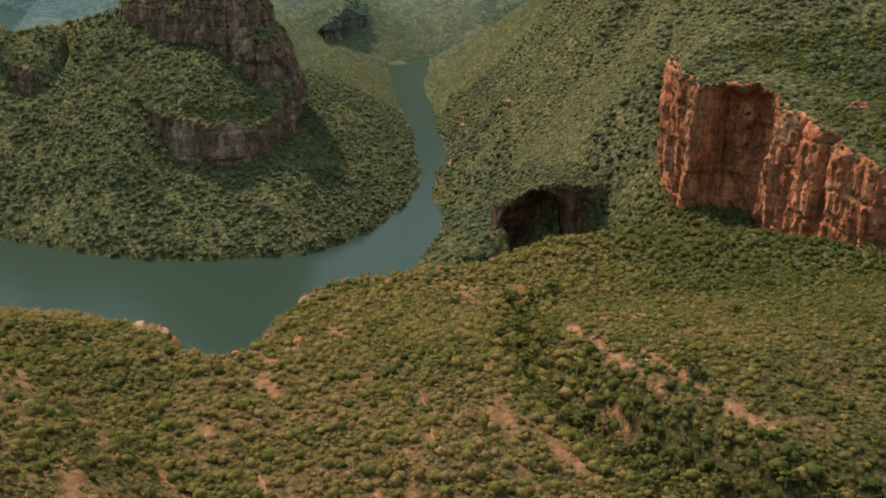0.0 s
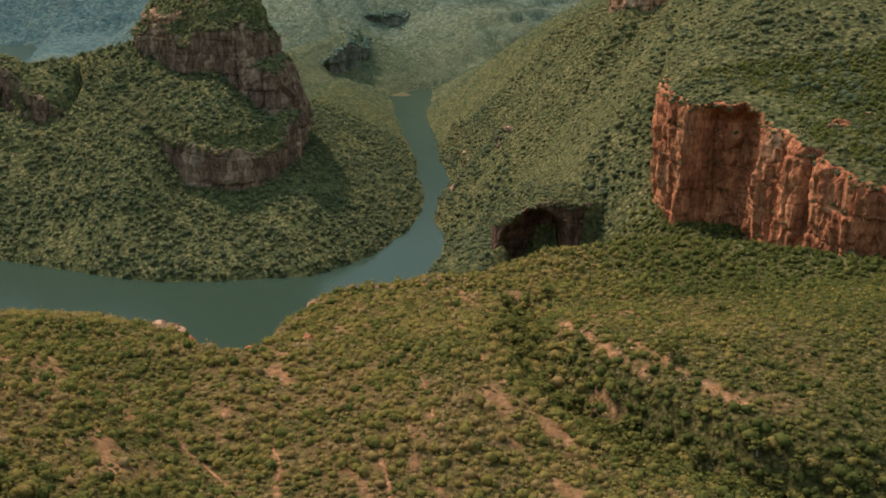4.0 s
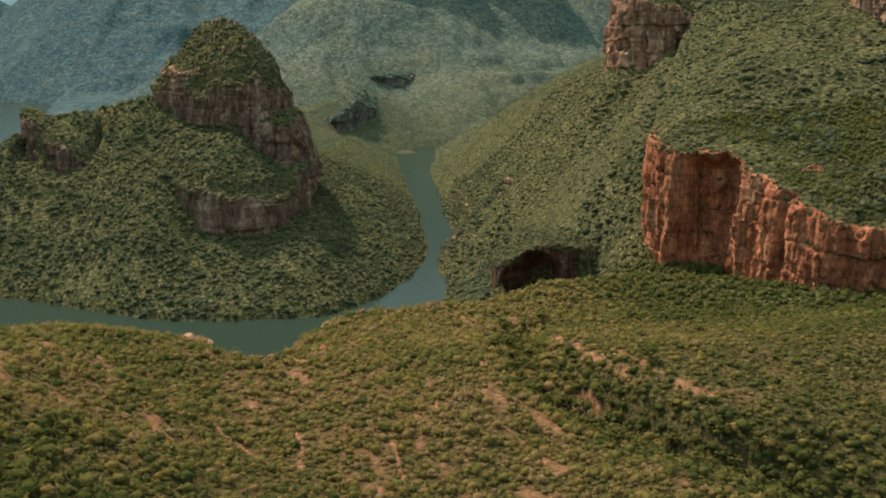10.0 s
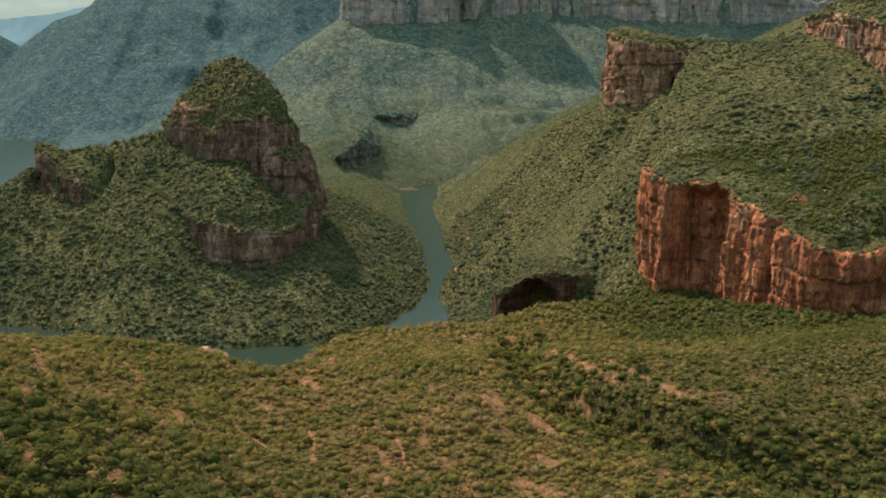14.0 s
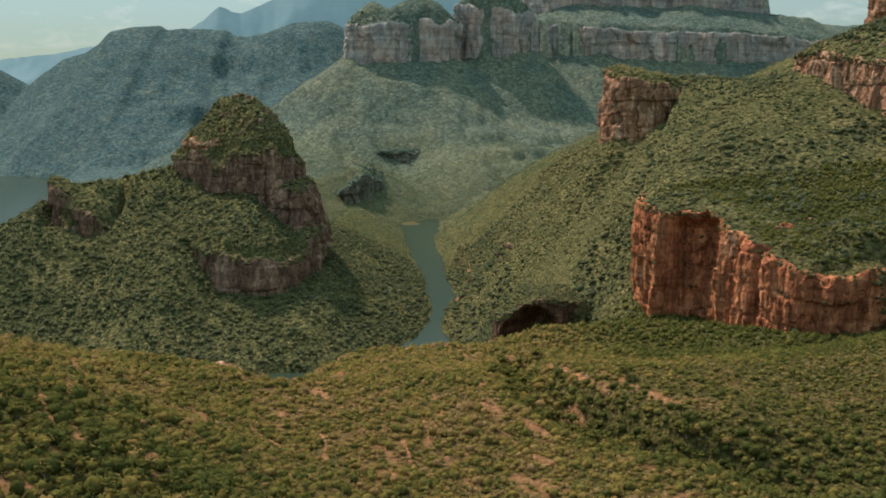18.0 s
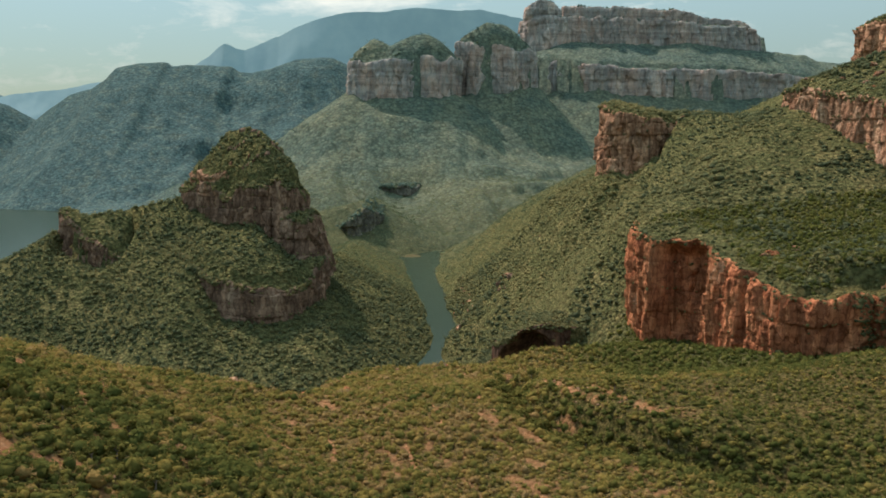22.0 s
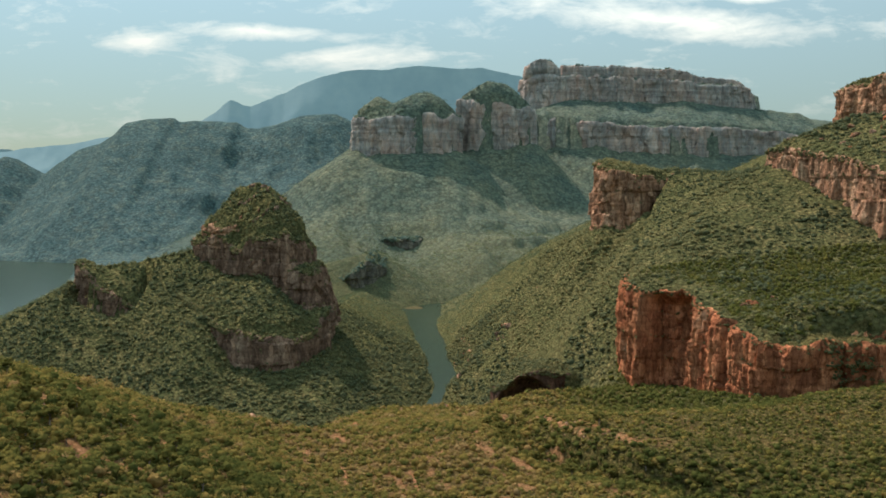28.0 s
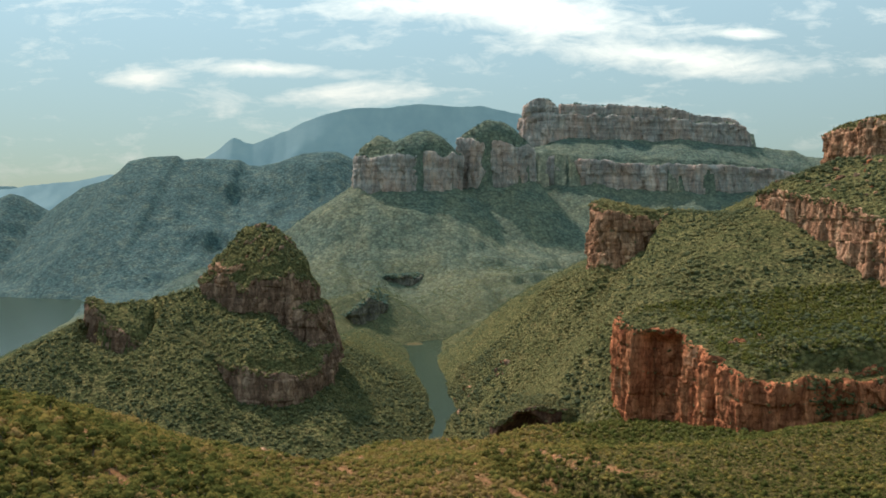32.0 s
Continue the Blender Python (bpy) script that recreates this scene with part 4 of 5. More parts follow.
for k, line in enumerate([[(-352, 1112), (-338, 1096), (-318, 1086), (-300, 1082)], [(-312, 1118), (-300, 1100), (-284, 1092), (-268, 1096), (-258, 1108)], [(-270, 1056), (-246, 1046), (-222, 1046), (-208, 1066)], [(-256, 1092), (-238, 1078), (-220, 1084)],
                          [(-330, 1098), (-318, 1076), (-300, 1066), (-286, 1070)], [(-292, 1074), (-276, 1058), (-260, 1060)], [(-286, 1120), (-272, 1104), (-258, 1112)]]):
    part("crag", rock_wall(line, lambda x, y: butte_top_z(x, y) + 4, lambda x, y: butte_top_z(x, y) - 24, M_ROCK_PALE if k in (0, 4, 5) else M_ROCK_BROWN, 56 + k, 1.0, 4.6, 8.0, 14.0, lip=12, top_rough=3, rim_gap=5, brink=0.1), None, butte)

knoll = thing("river_knoll", "low flat knoll with a dark cliff beside the river", "hill")
part("buttress", rock_wall([(-310, 2060), (-290, 2010), (-246, 1948), (-214, 1950), (-178, 1990), (-160, 2050), (-172, 2130)], knoll_z, lambda x, y: np.interp(x, [-300, -246, -200, -165], [50, 24, 8, 24]), M_ROCK_KNOLL, 49, 2.0, 7.0, 18.0, 30.0, lip=40, rim_gap=6, top_rough=6, foot_rough=10, growth=lambda s: 0.30), None, knoll)
step_rock = thing("terrace_ledge", "short dark rock step on the far slope", "ledge")
part("buttress", rock_wall([(-225, 2452), (-180, 2440), (-105, 2436), (-82, 2490), (-100, 2570)], lambda x, y: np.interp(x, [-225, -185, -100], [108, 123, 127]) + 0.1 * (y - 2450), lambda x, y: np.interp(x, [-225, -180, -90], [98, 84, 76]), M_ROCK_KNOLL, 50, 2.5, 6.0, 20.0, 20.0, lip=50, rim_gap=6, top_rough=8, foot_rough=10, growth=lambda s: 0.1), None, step_rock)
massif = thing("table_mountain", "far table mountain with domed rock towers and cliff bands", "mountain")
part("twin_tower_wall", rock_wall(scalloped([(-330, 2990), (-338, 2895), (-305, 2850), (-190, 2832), (-60, 2832), (8, 2865), (28, 2950), (10, 3030)], 26, 120, 61), twin_z, const(350), M_ROCK_HAZED, 51, 3.5, 8.0, 26.0, 150.0, lip=40, rim_gap=16, top_rough=4, foot_rough=24, growth=lambda s: 0.06), None, massif)
part("cone_tower_wall", rock_wall(scalloped([(30, 3080), (0, 2985), (60, 2950), (200, 2955), (278, 3005), (262, 3090)], 24, 90, 62), cone_z, const(370), M_ROCK_HAZED, 52, 3.5, 8.0, 26.0, 150.0, lip=40, rim_gap=16, top_rough=5, foot_rough=24), None, massif)
part("shelf_wall", rock_wall(scalloped([(240, 3260), (262, 3170), (420, 3120), (640, 3130), (860, 3110), (1000, 3150), (1180, 3180), (1500, 3330)], 46, 130, 63), shelf_z, lambda x, y: np.interp(x, [260, 600, 1000, 1500], [372, 345, 316, 300]), M_ROCK_HAZED, 53, 4.0, 9.0, 26.0, 150.0, lip=46, rim_gap=18, foot_rough=26, top_rough=4), None, massif)
part("table_foot_wall", rock_wall(scalloped([(250, 3500), (262, 3420), (300, 3374), (600, 3368), (830, 3376), (1000, 3404), (1130, 3430), (1170, 3560)], 34, 110, 67), lambda x, y: table_z(x, y) - np.interp(x, [420, 850, 1100], [46, 44, 14]), const(560), M_ROCK_HAZED, 68, 3.5, 7.0, 20.0, 160.0, lip=50, rim_gap=16, foot_rough=18, top_rough=4), None, massif)
part("table_wall", rock_wall(scalloped([(412, 3560), (404, 3456), (600, 3404), (830, 3412), (1000, 3440), (1110, 3470), (1150, 3580)], 24, 90, 64), table_z, const(600), M_ROCK_HAZED, 54, 3.5, 6.0, 22.0, 160.0, lip=70, rim_gap=18, top_rough=3), None, massif)
part("knob_wall", rock_wall([(276, 3500), (256, 3430), (272, 3388), (330, 3368), (386, 3378), (400, 3430), (384, 3500)], lambda x, y: 752 - 0.0052 * (x - 330) ** 2, const(560), M_ROCK_HAZED, 55, 3.5, 7.0, 34.0, 60.0, lip=40, rim_gap=30, recess=lambda s, w: 6 * np.exp(-((w - 0.7) / 0.05) ** 2)), None, massif)

# low cliff line above the river bank
shore_cliff = thing("shore_cliff", "low reddish rock bank above the river", "cliff")
part("buttress", rock_wall([(14, 1440), (8, 1390), (16, 1330), (21, 1270), (24, 1215), (27, 1180), (36, 1160)], lambda x, y: height(x + 7, y) + 3, const(1), M_ROCK_PALE, 69, 1.2, 3.4, 7.0, 9.0, lip=8, top_rough=9, brink=0.9, growth=lambda s: 0.1), None, shore_cliff)

# alcove under the low spur
alcove = thing("rock_alcove", "dark arched sandstone overhang in the wooded spur", "cave")
hollow = lambda s, w: 32 * sstep(0, 0.20, 1.0 * np.sqrt(np.clip(1 - ((s - 0.45) / 0.34) ** 2, 0, 1)) - w)
part("overhang", rock_wall([(38, 705), (40, 686), (48, 668), (62, 656), (86, 651), (102, 655), (110, 664), (122, 672)], lambda x, y: np.interp(x, [38, 48, 62, 86, 104, 122], [80, 90, 104, 110, 106, 98]) + 0.1 * (y - 660), const(42), M_ROCK_DARK, 61, 0.9, 1.6, 16.0, 22.0, lip=34, pieces=3, recess=hollow, rim_gap=2.0, brink=1.2), None, alcove)

# ---- distance ----
far_ridge = [(-2600, 380), (-1305, 560), (-1190, 622), (-1138, 668), (-1112, 686), (-1078, 676), (-1050, 662), (-1012, 658), (-900, 705), (-778, 770), (-680, 800), (-558, 836), (-283, 857), (127, 848), (318, 822), (420, 760), (1400, 560), (2600, 480)]
fx = np.linspace(-2600, 2600, 520)
fz = np.interp(fx, [p[0] for p in far_ridge], [p[1] for p in far_ridge]) + 14 * fbm(fx, fx * 0, 160, 5, seed=71)
fv = np.linspace(0, 1, 40)[:, None]
FZ = fz * fv + 40 * fbm(np.broadcast_to(fx, (40, 520)), 600 * fv + fx * 0, 260, 4, seed=72) * fv * (1 - fv) * 3
FY = 4180 + 340 * fv ** 1.3 + 80 * fbm(np.broadcast_to(fx, (40, 520)), 400 * fv + fx * 0, 240, 5, seed=73) * (1 - fv)
tagged(new("backdrop", grid_mesh("backdrop", np.broadcast_to(fx, FZ.shape), FY, FZ, M_FAR)), "skyline plateau in painted blue haze", "mountain range", kind="structure")
peaks = [(-3400, 420), (-2500, 455), (-2251, 446), (-2083, 405), (-1968, 470), (-1885, 440), (-1700, 380), (-1300, 300)]
fx = np.linspace(-3400, -1300, 240)
fz = np.interp(fx, [p[0] for p in peaks], [p[1] for p in peaks]) + 8 * fbm(fx, fx * 0, 90, 4, seed=74)
tagged(new("backdrop", grid_mesh("backdrop", np.broadcast_to(fx, (20, 240)), 4480 + 90 * np.linspace(0, 1, 20)[:, None] + fx * 0, fz * np.linspace(0, 1, 20)[:, None], M_FAR)), "far peaks in painted pale blue haze", "mountain range", kind="structure")


# ---- plants ----
def blob(rng, level, tufts):
    """Verts and triangles of one leafy clump about 2 m across, its base at the origin."""
    vs, ts, base = [], [], 0
    if level:
        bm_ = bmesh.new()
        bmesh.ops.create_icosphere(bm_, subdivisions=level, radius=1.0)
        v = np.array([p.co[:] for p in bm_.verts])
        t_ = np.array([[q.index for q in fc.verts] for fc in bm_.faces])
        bm_.free()
        v = v * (0.60 + 0.26 * rng.random((len(v), 1))) + 0.09 * rng.standard_normal(v.shape)
        v[:, 2] = v[:, 2] * 0.66 + 0.3
        vs, ts, base = [v], [t_], len(v)
    # sprays of leaves, most of them near the outside of a lumpy crown
    lumps = rng.standard_normal((4, 3)) * np.array([0.5, 0.5, 0.22]) + np.array([0, 0, 0.5])
    leaf = 1.2 / math.sqrt(tufts + 2)
    for _ in range(tufts):
        d = rng.standard_normal(3)
        d[2] = abs(d[2]) * 0.9 - 0.15
        d /= np.linalg.norm(d)
        c = lumps[int(rng.integers(0, 4))] * 0.55 + d * (0.5 + 0.42 * rng.random()) * np.array([1, 1, 0.72]) + np.array([0, 0, 0.12])
        vs.append(c + leaf * rng.standard_normal((3, 3)) * np.array([0.7, 0.7, 0.45]))
        ts.append(np.array([[base, base + 1, base + 2]]))
        base += 3
    return np.vstack(vs), np.vstack(ts)


def plant_mesh(name, px, py, pz, r, tint, mat, level, tufts, seed, kinds=14, squash=1.0, round_=False):
    rng = np.random.default_rng(seed)
    forms = [blob(rng, level, tufts) for _ in range(kinds)]
    which = rng.integers(0, kinds, len(px))
    turn = rng.random(len(px)) * 6.283
    tall = r * (0.8 + 0.5 * rng.random(len(px))) * squash
    V, T, C, base = [], [], [], 0
    for k, (v, t_) in enumerate(forms):
        i = np.where(which == k)[0]
        if not len(i):
            continue
        c, s_ = np.cos(turn[i])[:, None], np.sin(turn[i])[:, None]
        x = (v[:, 0] * c - v[:, 1] * s_) * r[i, None] + px[i, None]
        y = (v[:, 0] * s_ + v[:, 1] * c) * r[i, None] + py[i, None]
        z = v[:, 2] * tall[i, None] + pz[i, None]
        V.append(np.stack([x, y, z], -1).reshape(-1, 3))
        T.append((t_[None] + (base + np.arange(len(i)) * len(v))[:, None, None]).reshape(-1, 3))
        C.append(np.repeat(tint[i], len(v)))
        base += len(i) * len(v)
    V, T, C = np.vstack(V), np.vstack(T), np.concatenate(C)
    me_ = bpy.data.meshes.new(name)
    me_.vertices.add(len(V))
    me_.vertices.foreach_set("co", V.astype(np.float32).ravel())
    me_.loops.add(T.size)
    me_.loops.foreach_set("vertex_index", T.astype(np.int32).ravel())
    me_.polygons.add(len(T))
    me_.polygons.foreach_set("loop_start", (np.arange(len(T)) * 3).astype(np.int32))
    me_.update(calc_edges=True)
    if round_:
        me_.polygons.foreach_set("use_smooth", np.ones(len(T), bool))
    strewn_attr(me_, "tint", C)
    me_.materials.append(mat)
    return me_


def scatter(x0, x1, y0, y1, gap, seed, keep):
    rng = np.random.default_rng(seed)
    gx, gy_ = np.meshgrid(np.arange(x0, x1, gap), np.arange(y0, y1, gap))
    x, y = gx.ravel() + gap * 0.9 * (rng.random(gx.size) - 0.5), gy_.ravel() + gap * 0.9 * (rng.random(gx.size) - 0.5)
    ok = np.abs(x) < 0.474 * (y + 250) + 14
    x, y = x[ok], y[ok]
    z = ground_at(x, y)
    e = 3.0
    slope = np.hypot(ground_at(x + e, y) - z, ground_at(x, y + e) - z) / e
    mouth = inside(x, y, SPUR)
    ok = (z > 0.6) & (slope < 2.2) & ((mouth < -9) | (mouth > 14) | (x > 112)) & (rng.random(len(x)) < keep(x, y) * np.where(in_camera_view(x, y, z), 1.0, 0.05))
    return x[ok], y[ok], z[ok], rng


def near_keep(x, y):
    hid = (x < 20) & (y > np.interp(x, [p[0] for p in RIM], [p[1] for p in RIM]) + 48)
    return 0.92 * (1 - sstep(0.3, 0.85, bare_mask(x, y))) * (1 - 0.2 * sstep(0.0, 0.5, fbm(x, y, 40, 4, seed=81))) * (1 - 0.18 * sstep(35, -35, x) * sstep(350, 270, y) * sstep(130, 180, y) * sstep(-0.25, 0.3, fbm(x, y, 16, 4, seed=53))) * ~hid


def far_keep(x, y):
    return near_keep(x, y) * 0.98


# low scrub and grass tufts, then the taller bushes among them
x, y, z, rng = scatter(-260, 330, -40, 400, 4.0, 1, near_keep)
r = 0.75 + 0.75 * rng.random(len(x)) ** 1.5
tint = np.clip(0.26 + 0.55 * sstep(75, 120, x) - 0.10 * (sstep(-20, 20, x) - sstep(40, 70, x)) + 0.15 * sstep(-45, -80, x) * sstep(150, 110, y) + 0.30 * fbm(x, y, 50, 3, seed=82) + 0.2 * rng.standard_normal(len(x)), 0, 1)
tagged(new("scrub", plant_mesh("scrub", x, y, z - 0.12, r, tint, M_SCRUB, 0, 10, 2, 24)), "olive and dry brown low scrub on the near slopes", "scrub", kind="stuff")
x, y, z, rng = scatter(-260, 330, -40, 400, 2.5, 2, far_keep)
dg, _ = along(x, y, [(a, c, 0) for a, c in GULLY])
r = (1.05 + 1.9 * rng.random(len(x)) ** 3.0) * (1 - 0.12 * sstep(75, 120, x) * sstep(200, 240, y))
r = r * (1 + 0.4 * np.exp(-(dg / 14) ** 2) + 0.25 * (x < -60) * (y < 130))
hill = sstep(6, 18, x - np.interp(y, [180, 258, 312, 400], [120, 48, 32, 40])) * sstep(195, 225, y)
r = r * (1 - 0.22 * hill)
tint = np.clip(0.52 + 0.10 * hill + 0.26 * sstep(95, 150, x) - 0.12 * (sstep(-20, 20, x) - sstep(40, 70, x)) + 0.40 * fbm(x, y, 60, 4, seed=82) + 0.24 * rng.standard_normal(len(x)) + 0.25 * np.exp(-(dg / 12) ** 2) + 0.22 * sstep(-45, -80, x) * sstep(150, 110, y), 0, 1)
tagged(new("scrub", plant_mesh("scrub", x, y, z - 0.15, r, tint, M_SCRUB, 1, 25, 3, 30, 1.05)), "rounded green bushes among the low scrub", "scrub", kind="stuff")
x, y, z, rng = scatter(-420, 400, 400, 640, 3.6, 4, near_keep)
r = 1.4 + 1.6 * rng.random(len(x)) ** 1.9
upland = sstep(70, 120, x)
tint = np.clip(0.5 + 0.36 * upland + (1 - 0.7 * upland) * (0.3 * fbm(x, y, 50, 3, seed=82) + 0.22 * rng.standard_normal(len(x))), 0, 1)
tagged(new("scrub", plant_mesh("scrub", x, y, z - 0.15, r, tint, M_SCRUB, 1, 18, 4, 24, 1.35)), "green scrub along the rim of the gorge", "scrub", kind="stuff")


rng = np.random.default_rng(40)
gx, gy_ = np.meshgrid(np.arange(-230, 231, 6.2), np.arange(-330, 20, 6.2))
x, y = gx.ravel() + 4.5 * (rng.random(gx.size) - 0.5), gy_.ravel() + 4.5 * (rng.random(gx.size) - 0.5)
ok = (np.abs(x) > 0.474 * (y + 250) + 14) | (y < -40)
x, y = x[ok], y[ok]
ok = rng.random(len(x)) < near_keep(x, y)
x, y = x[ok], y[ok]
r = 1.3 + 1.9 * rng.random(len(x)) ** 1.9
tint = np.clip(0.5 + 0.28 * fbm(x, y, 50, 3, seed=82) + 0.28 * rng.standard_normal(len(x)), 0, 1)
tagged(new("scrub", plant_mesh("scrub", x, y, ground_at(x, y) - 0.15, r, tint, M_SCRUB, 1, 24, 41, 20, 1.25)), "green and dry brown bushes on the ridge top", "scrub", kind="stuff")


def wood_keep(x, y):
    return 0.96 - 0.5 * sstep(0.12, 0.45, fbm(x, y, 60, 4, seed=83)) - 0.45 * sstep(0.05, 0.5, fbm(x, y, 15, 3, seed=88))


x, y, z, rng = scatter(-760, 70, 640, 1420, 3.9, 5, wood_keep)
r = 1.3 + 3.4 * rng.random(len(x)) ** 3.2
tint = np.clip(0.76 + 0.40 * fbm(x, y, 70, 4, seed=84) + 0.18 * rng.standard_normal(len(x)), 0, 1)
tagged(new("woodland", plant_mesh("woodland", x, y, z - 0.3, r, tint, M_WOOD, 1, 13, 6, 24, 1.1)), "dense dark green woodland on the butte slopes", "woodland", kind="stuff")
x, y, z, rng = scatter(70, 820, 430, 1420, 4.35, 14, wood_keep)
ok = (y > 640) | (inside(x, y, PLATEAU) > 4)
x, y, z = x[ok], y[ok], z[ok]
size = 0.68 + 0.62 * sstep(-0.3, 0.45, fbm(x, y, 60, 4, seed=89)) + 0.35 * sstep(900, 1200, y)
r = (1.3 + 2.8 * rng.random(len(x)) ** 3.2) * size
tint = np.clip(0.80 + 0.55 * fbm(x, y, 95, 4, seed=84) - 0.34 * sstep(700, 860, y) * (inside(x, y, PLATEAU) < 0) + 0.17 * rng.standard_normal(len(x)), 0, 1)
tagged(new("woodland", plant_mesh("woodland", x, y, z - 0.3, r, tint, M_WOOD, 1, 11, 15, 24, 1.0)), "olive green bush cover on the plateau slopes", "woodland", kind="stuff")
x, y, z, rng = scatter(-900, 900, 1420, 2520, 7.6, 7, wood_keep)
r = 2.6 + 3.6 * rng.random(len(x)) ** 2.0
tint = np.clip(0.5 + 0.3 * fbm(x, y, 160, 3, seed=85) + 0.2 * rng.standard_normal(len(x)), 0, 1)
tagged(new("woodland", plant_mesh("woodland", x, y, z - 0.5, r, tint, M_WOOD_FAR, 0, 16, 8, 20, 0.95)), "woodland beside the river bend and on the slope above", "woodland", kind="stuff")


x, y, z, rng = scatter(-900, 1500, 2520, 3460, 12.5, 9, wood_keep)
r = 3.6 + 5.0 * rng.random(len(x)) ** 2.2
tint = np.clip(0.55 + 0.4 * fbm(x, y, 200, 4, seed=86) + 0.15 * rng.standard_normal(len(x)), 0, 1)
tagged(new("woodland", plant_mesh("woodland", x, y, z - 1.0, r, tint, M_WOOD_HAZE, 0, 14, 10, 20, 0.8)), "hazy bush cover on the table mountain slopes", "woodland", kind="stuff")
x, y, z, rng = scatter(-2100, -400, 2500, 3950, 19.0, 19, wood_keep)
r = 5.0 + 6.0 * rng.random(len(x)) ** 2.5
tint = np.clip(0.6 + 0.4 * fbm(x, y, 260, 4, seed=92) + 0.15 * rng.standard_normal(len(x)), 0, 1)
tagged(new("woodland", plant_mesh("woodland", x, y, z - 1.5, r, tint, M_WOOD_HAZE_BLUE, 0, 12, 20, 20, 0.4)), "bush cover beyond the lake, painted in blue-green haze", "woodland", kind="stuff")
rims = np.vstack(RIMS)
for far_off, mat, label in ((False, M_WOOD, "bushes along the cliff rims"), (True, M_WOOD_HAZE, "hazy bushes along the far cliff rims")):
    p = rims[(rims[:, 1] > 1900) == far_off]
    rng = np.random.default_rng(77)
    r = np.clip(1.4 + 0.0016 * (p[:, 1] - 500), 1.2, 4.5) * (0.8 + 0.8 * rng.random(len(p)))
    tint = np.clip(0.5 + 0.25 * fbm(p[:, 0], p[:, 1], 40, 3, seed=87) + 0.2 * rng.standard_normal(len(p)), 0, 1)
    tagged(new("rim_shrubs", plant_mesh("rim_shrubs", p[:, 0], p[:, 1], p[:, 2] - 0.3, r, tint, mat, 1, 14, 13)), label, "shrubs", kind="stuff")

# shrubs on the ledges of the cliffs
for rock_name, sets in LEDGES.items():
    if rock_name == "hazed_sandstone":
        continue
    p = np.vstack(sets)
    rng = np.random.default_rng(len(p))
    tagged(new("ledge_shrubs", plant_mesh("ledge_shrubs", p[:, 0], p[:, 1], p[:, 2] - 0.2, 1.0 + 1.5 * rng.random(len(p)) ** 2, np.clip(0.5 + 0.25 * rng.standard_normal(len(p)), 0, 1), M_WOOD, 1, 16, 12)), "small green shrubs rooted in cliff ledges", "shrubs", kind="stuff")

# ---- boulders ----
def boulder_mesh(seed):
    rng_ = np.random.default_rng(seed)
    bm_ = bmesh.new()
    bmesh.ops.create_icosphere(bm_, subdivisions=3, radius=1.0)
    cuts = [(Vector(rng_.standard_normal(3)).normalized(), 0.38 + 0.34 * rng_.random()) for _ in range(12)]
    for v in bm_.verts:
        p_ = v.co.copy()
        for n_, d_ in cuts:
            over = p_.dot(n_) - d_
            if over > 0:
                p_ -= n_ * over * 0.92
        p_ *= 1 + 0.05 * noise.noise(p_ * 3.1 + Vector((seed, 0, 0)))
        v.co = Vector((p_.x, p_.y * 0.85, p_.z * 0.7))
    me_ = bpy.data.meshes.new("boulder")
    bm_.to_mesh(me_)
    bm_.free()
    return me_


BOULDERS = [boulder_mesh(90 + k) for k in range(6)]
for me_, mat in zip(BOULDERS, (M_ROCK_PALE, M_ROCK_BROWN, M_ROCK, M_ROCK_PALE, M_ROCK_BROWN, M_ROCK_PALE)):
    me_.materials.append(mat)


def boulders(spots, label, group, seed, sink=-0.12):
    rng_ = np.random.default_rng(seed)
    for cx, cy, spread, count, size in spots:
        for _ in range(count):
            x_, y_ = cx + spread * rng_.standard_normal(), cy + spread * rng_.standard_normal()
            z_ = float(ground_at(np.array([x_]), np.array([y_]))[0])
            s_ = size * (0.5 + 0.8 * rng_.random())
            ob = tagged(new("boulder", BOULDERS[int(rng_.integers(0, 6))]), label, "boulder", group)
            ob.matrix_world = Matrix.LocRotScale((x_, y_, z_ - sink * s_), Euler((0.3 * rng_.standard_normal(), 0.3 * rng_.standard_normal(), 6.28 * rng_.random())), (s_, s_, s_ * (0.7 + 0.5 * rng_.random())))


boulders([(67, 1004, 5, 6, 6.0), (60, 985, 6, 4, 3.6), (110, 1050, 18, 5, 2.2), (150, 1120, 25, 5, 2.4)], "pale sandstone boulder on the wooded slope", "slope boulders", 1)
boulders([(234, 528, 4, 7, 3.8), (246, 540, 8, 6, 2.8), (205, 560, 9, 4, 2.2)], "weathered grey-brown boulder on the plateau slope", "plateau boulders", 2)
boulders([(-62, 393, 2.5, 8, 6.2), (-66, 386, 3, 5, 3.6), (-54, 324, 2.2, 6, 4.6), (-113, 334, 3, 8, 5.6), (-104, 318, 4, 5, 3.4), (-82, 312, 3.5, 7, 4.0), (-40, 418, 4, 6, 2.6), (-6, 434, 3, 7, 4.8), (-4, 420, 4, 5, 2.6), (-20, 428, 6, 4, 1.6), (-135, 330, 8, 6, 1.8), (-104, 322, 6, 5, 1.6), (-28, 352, 9, 6, 1.3), (8, 372, 10, 6, 1.2)], "sunlit sandstone block on the gorge rim", "rim boulders", 3, 0.22)
boulders([(54, 300, 5, 9, 1.0), (66, 272, 5, 8, 0.9), (40, 325, 4, 5, 1.1), (76, 250, 3, 5, 0.8), (31, 201, 1.0, 2, 1.0), (-96, 60, 6, 6, 0.8), (-120, 70, 8, 6, 0.9), (-86, 40, 5, 4, 0.7)], "small pale rock in the washed-out gully", "gully rocks", 4)
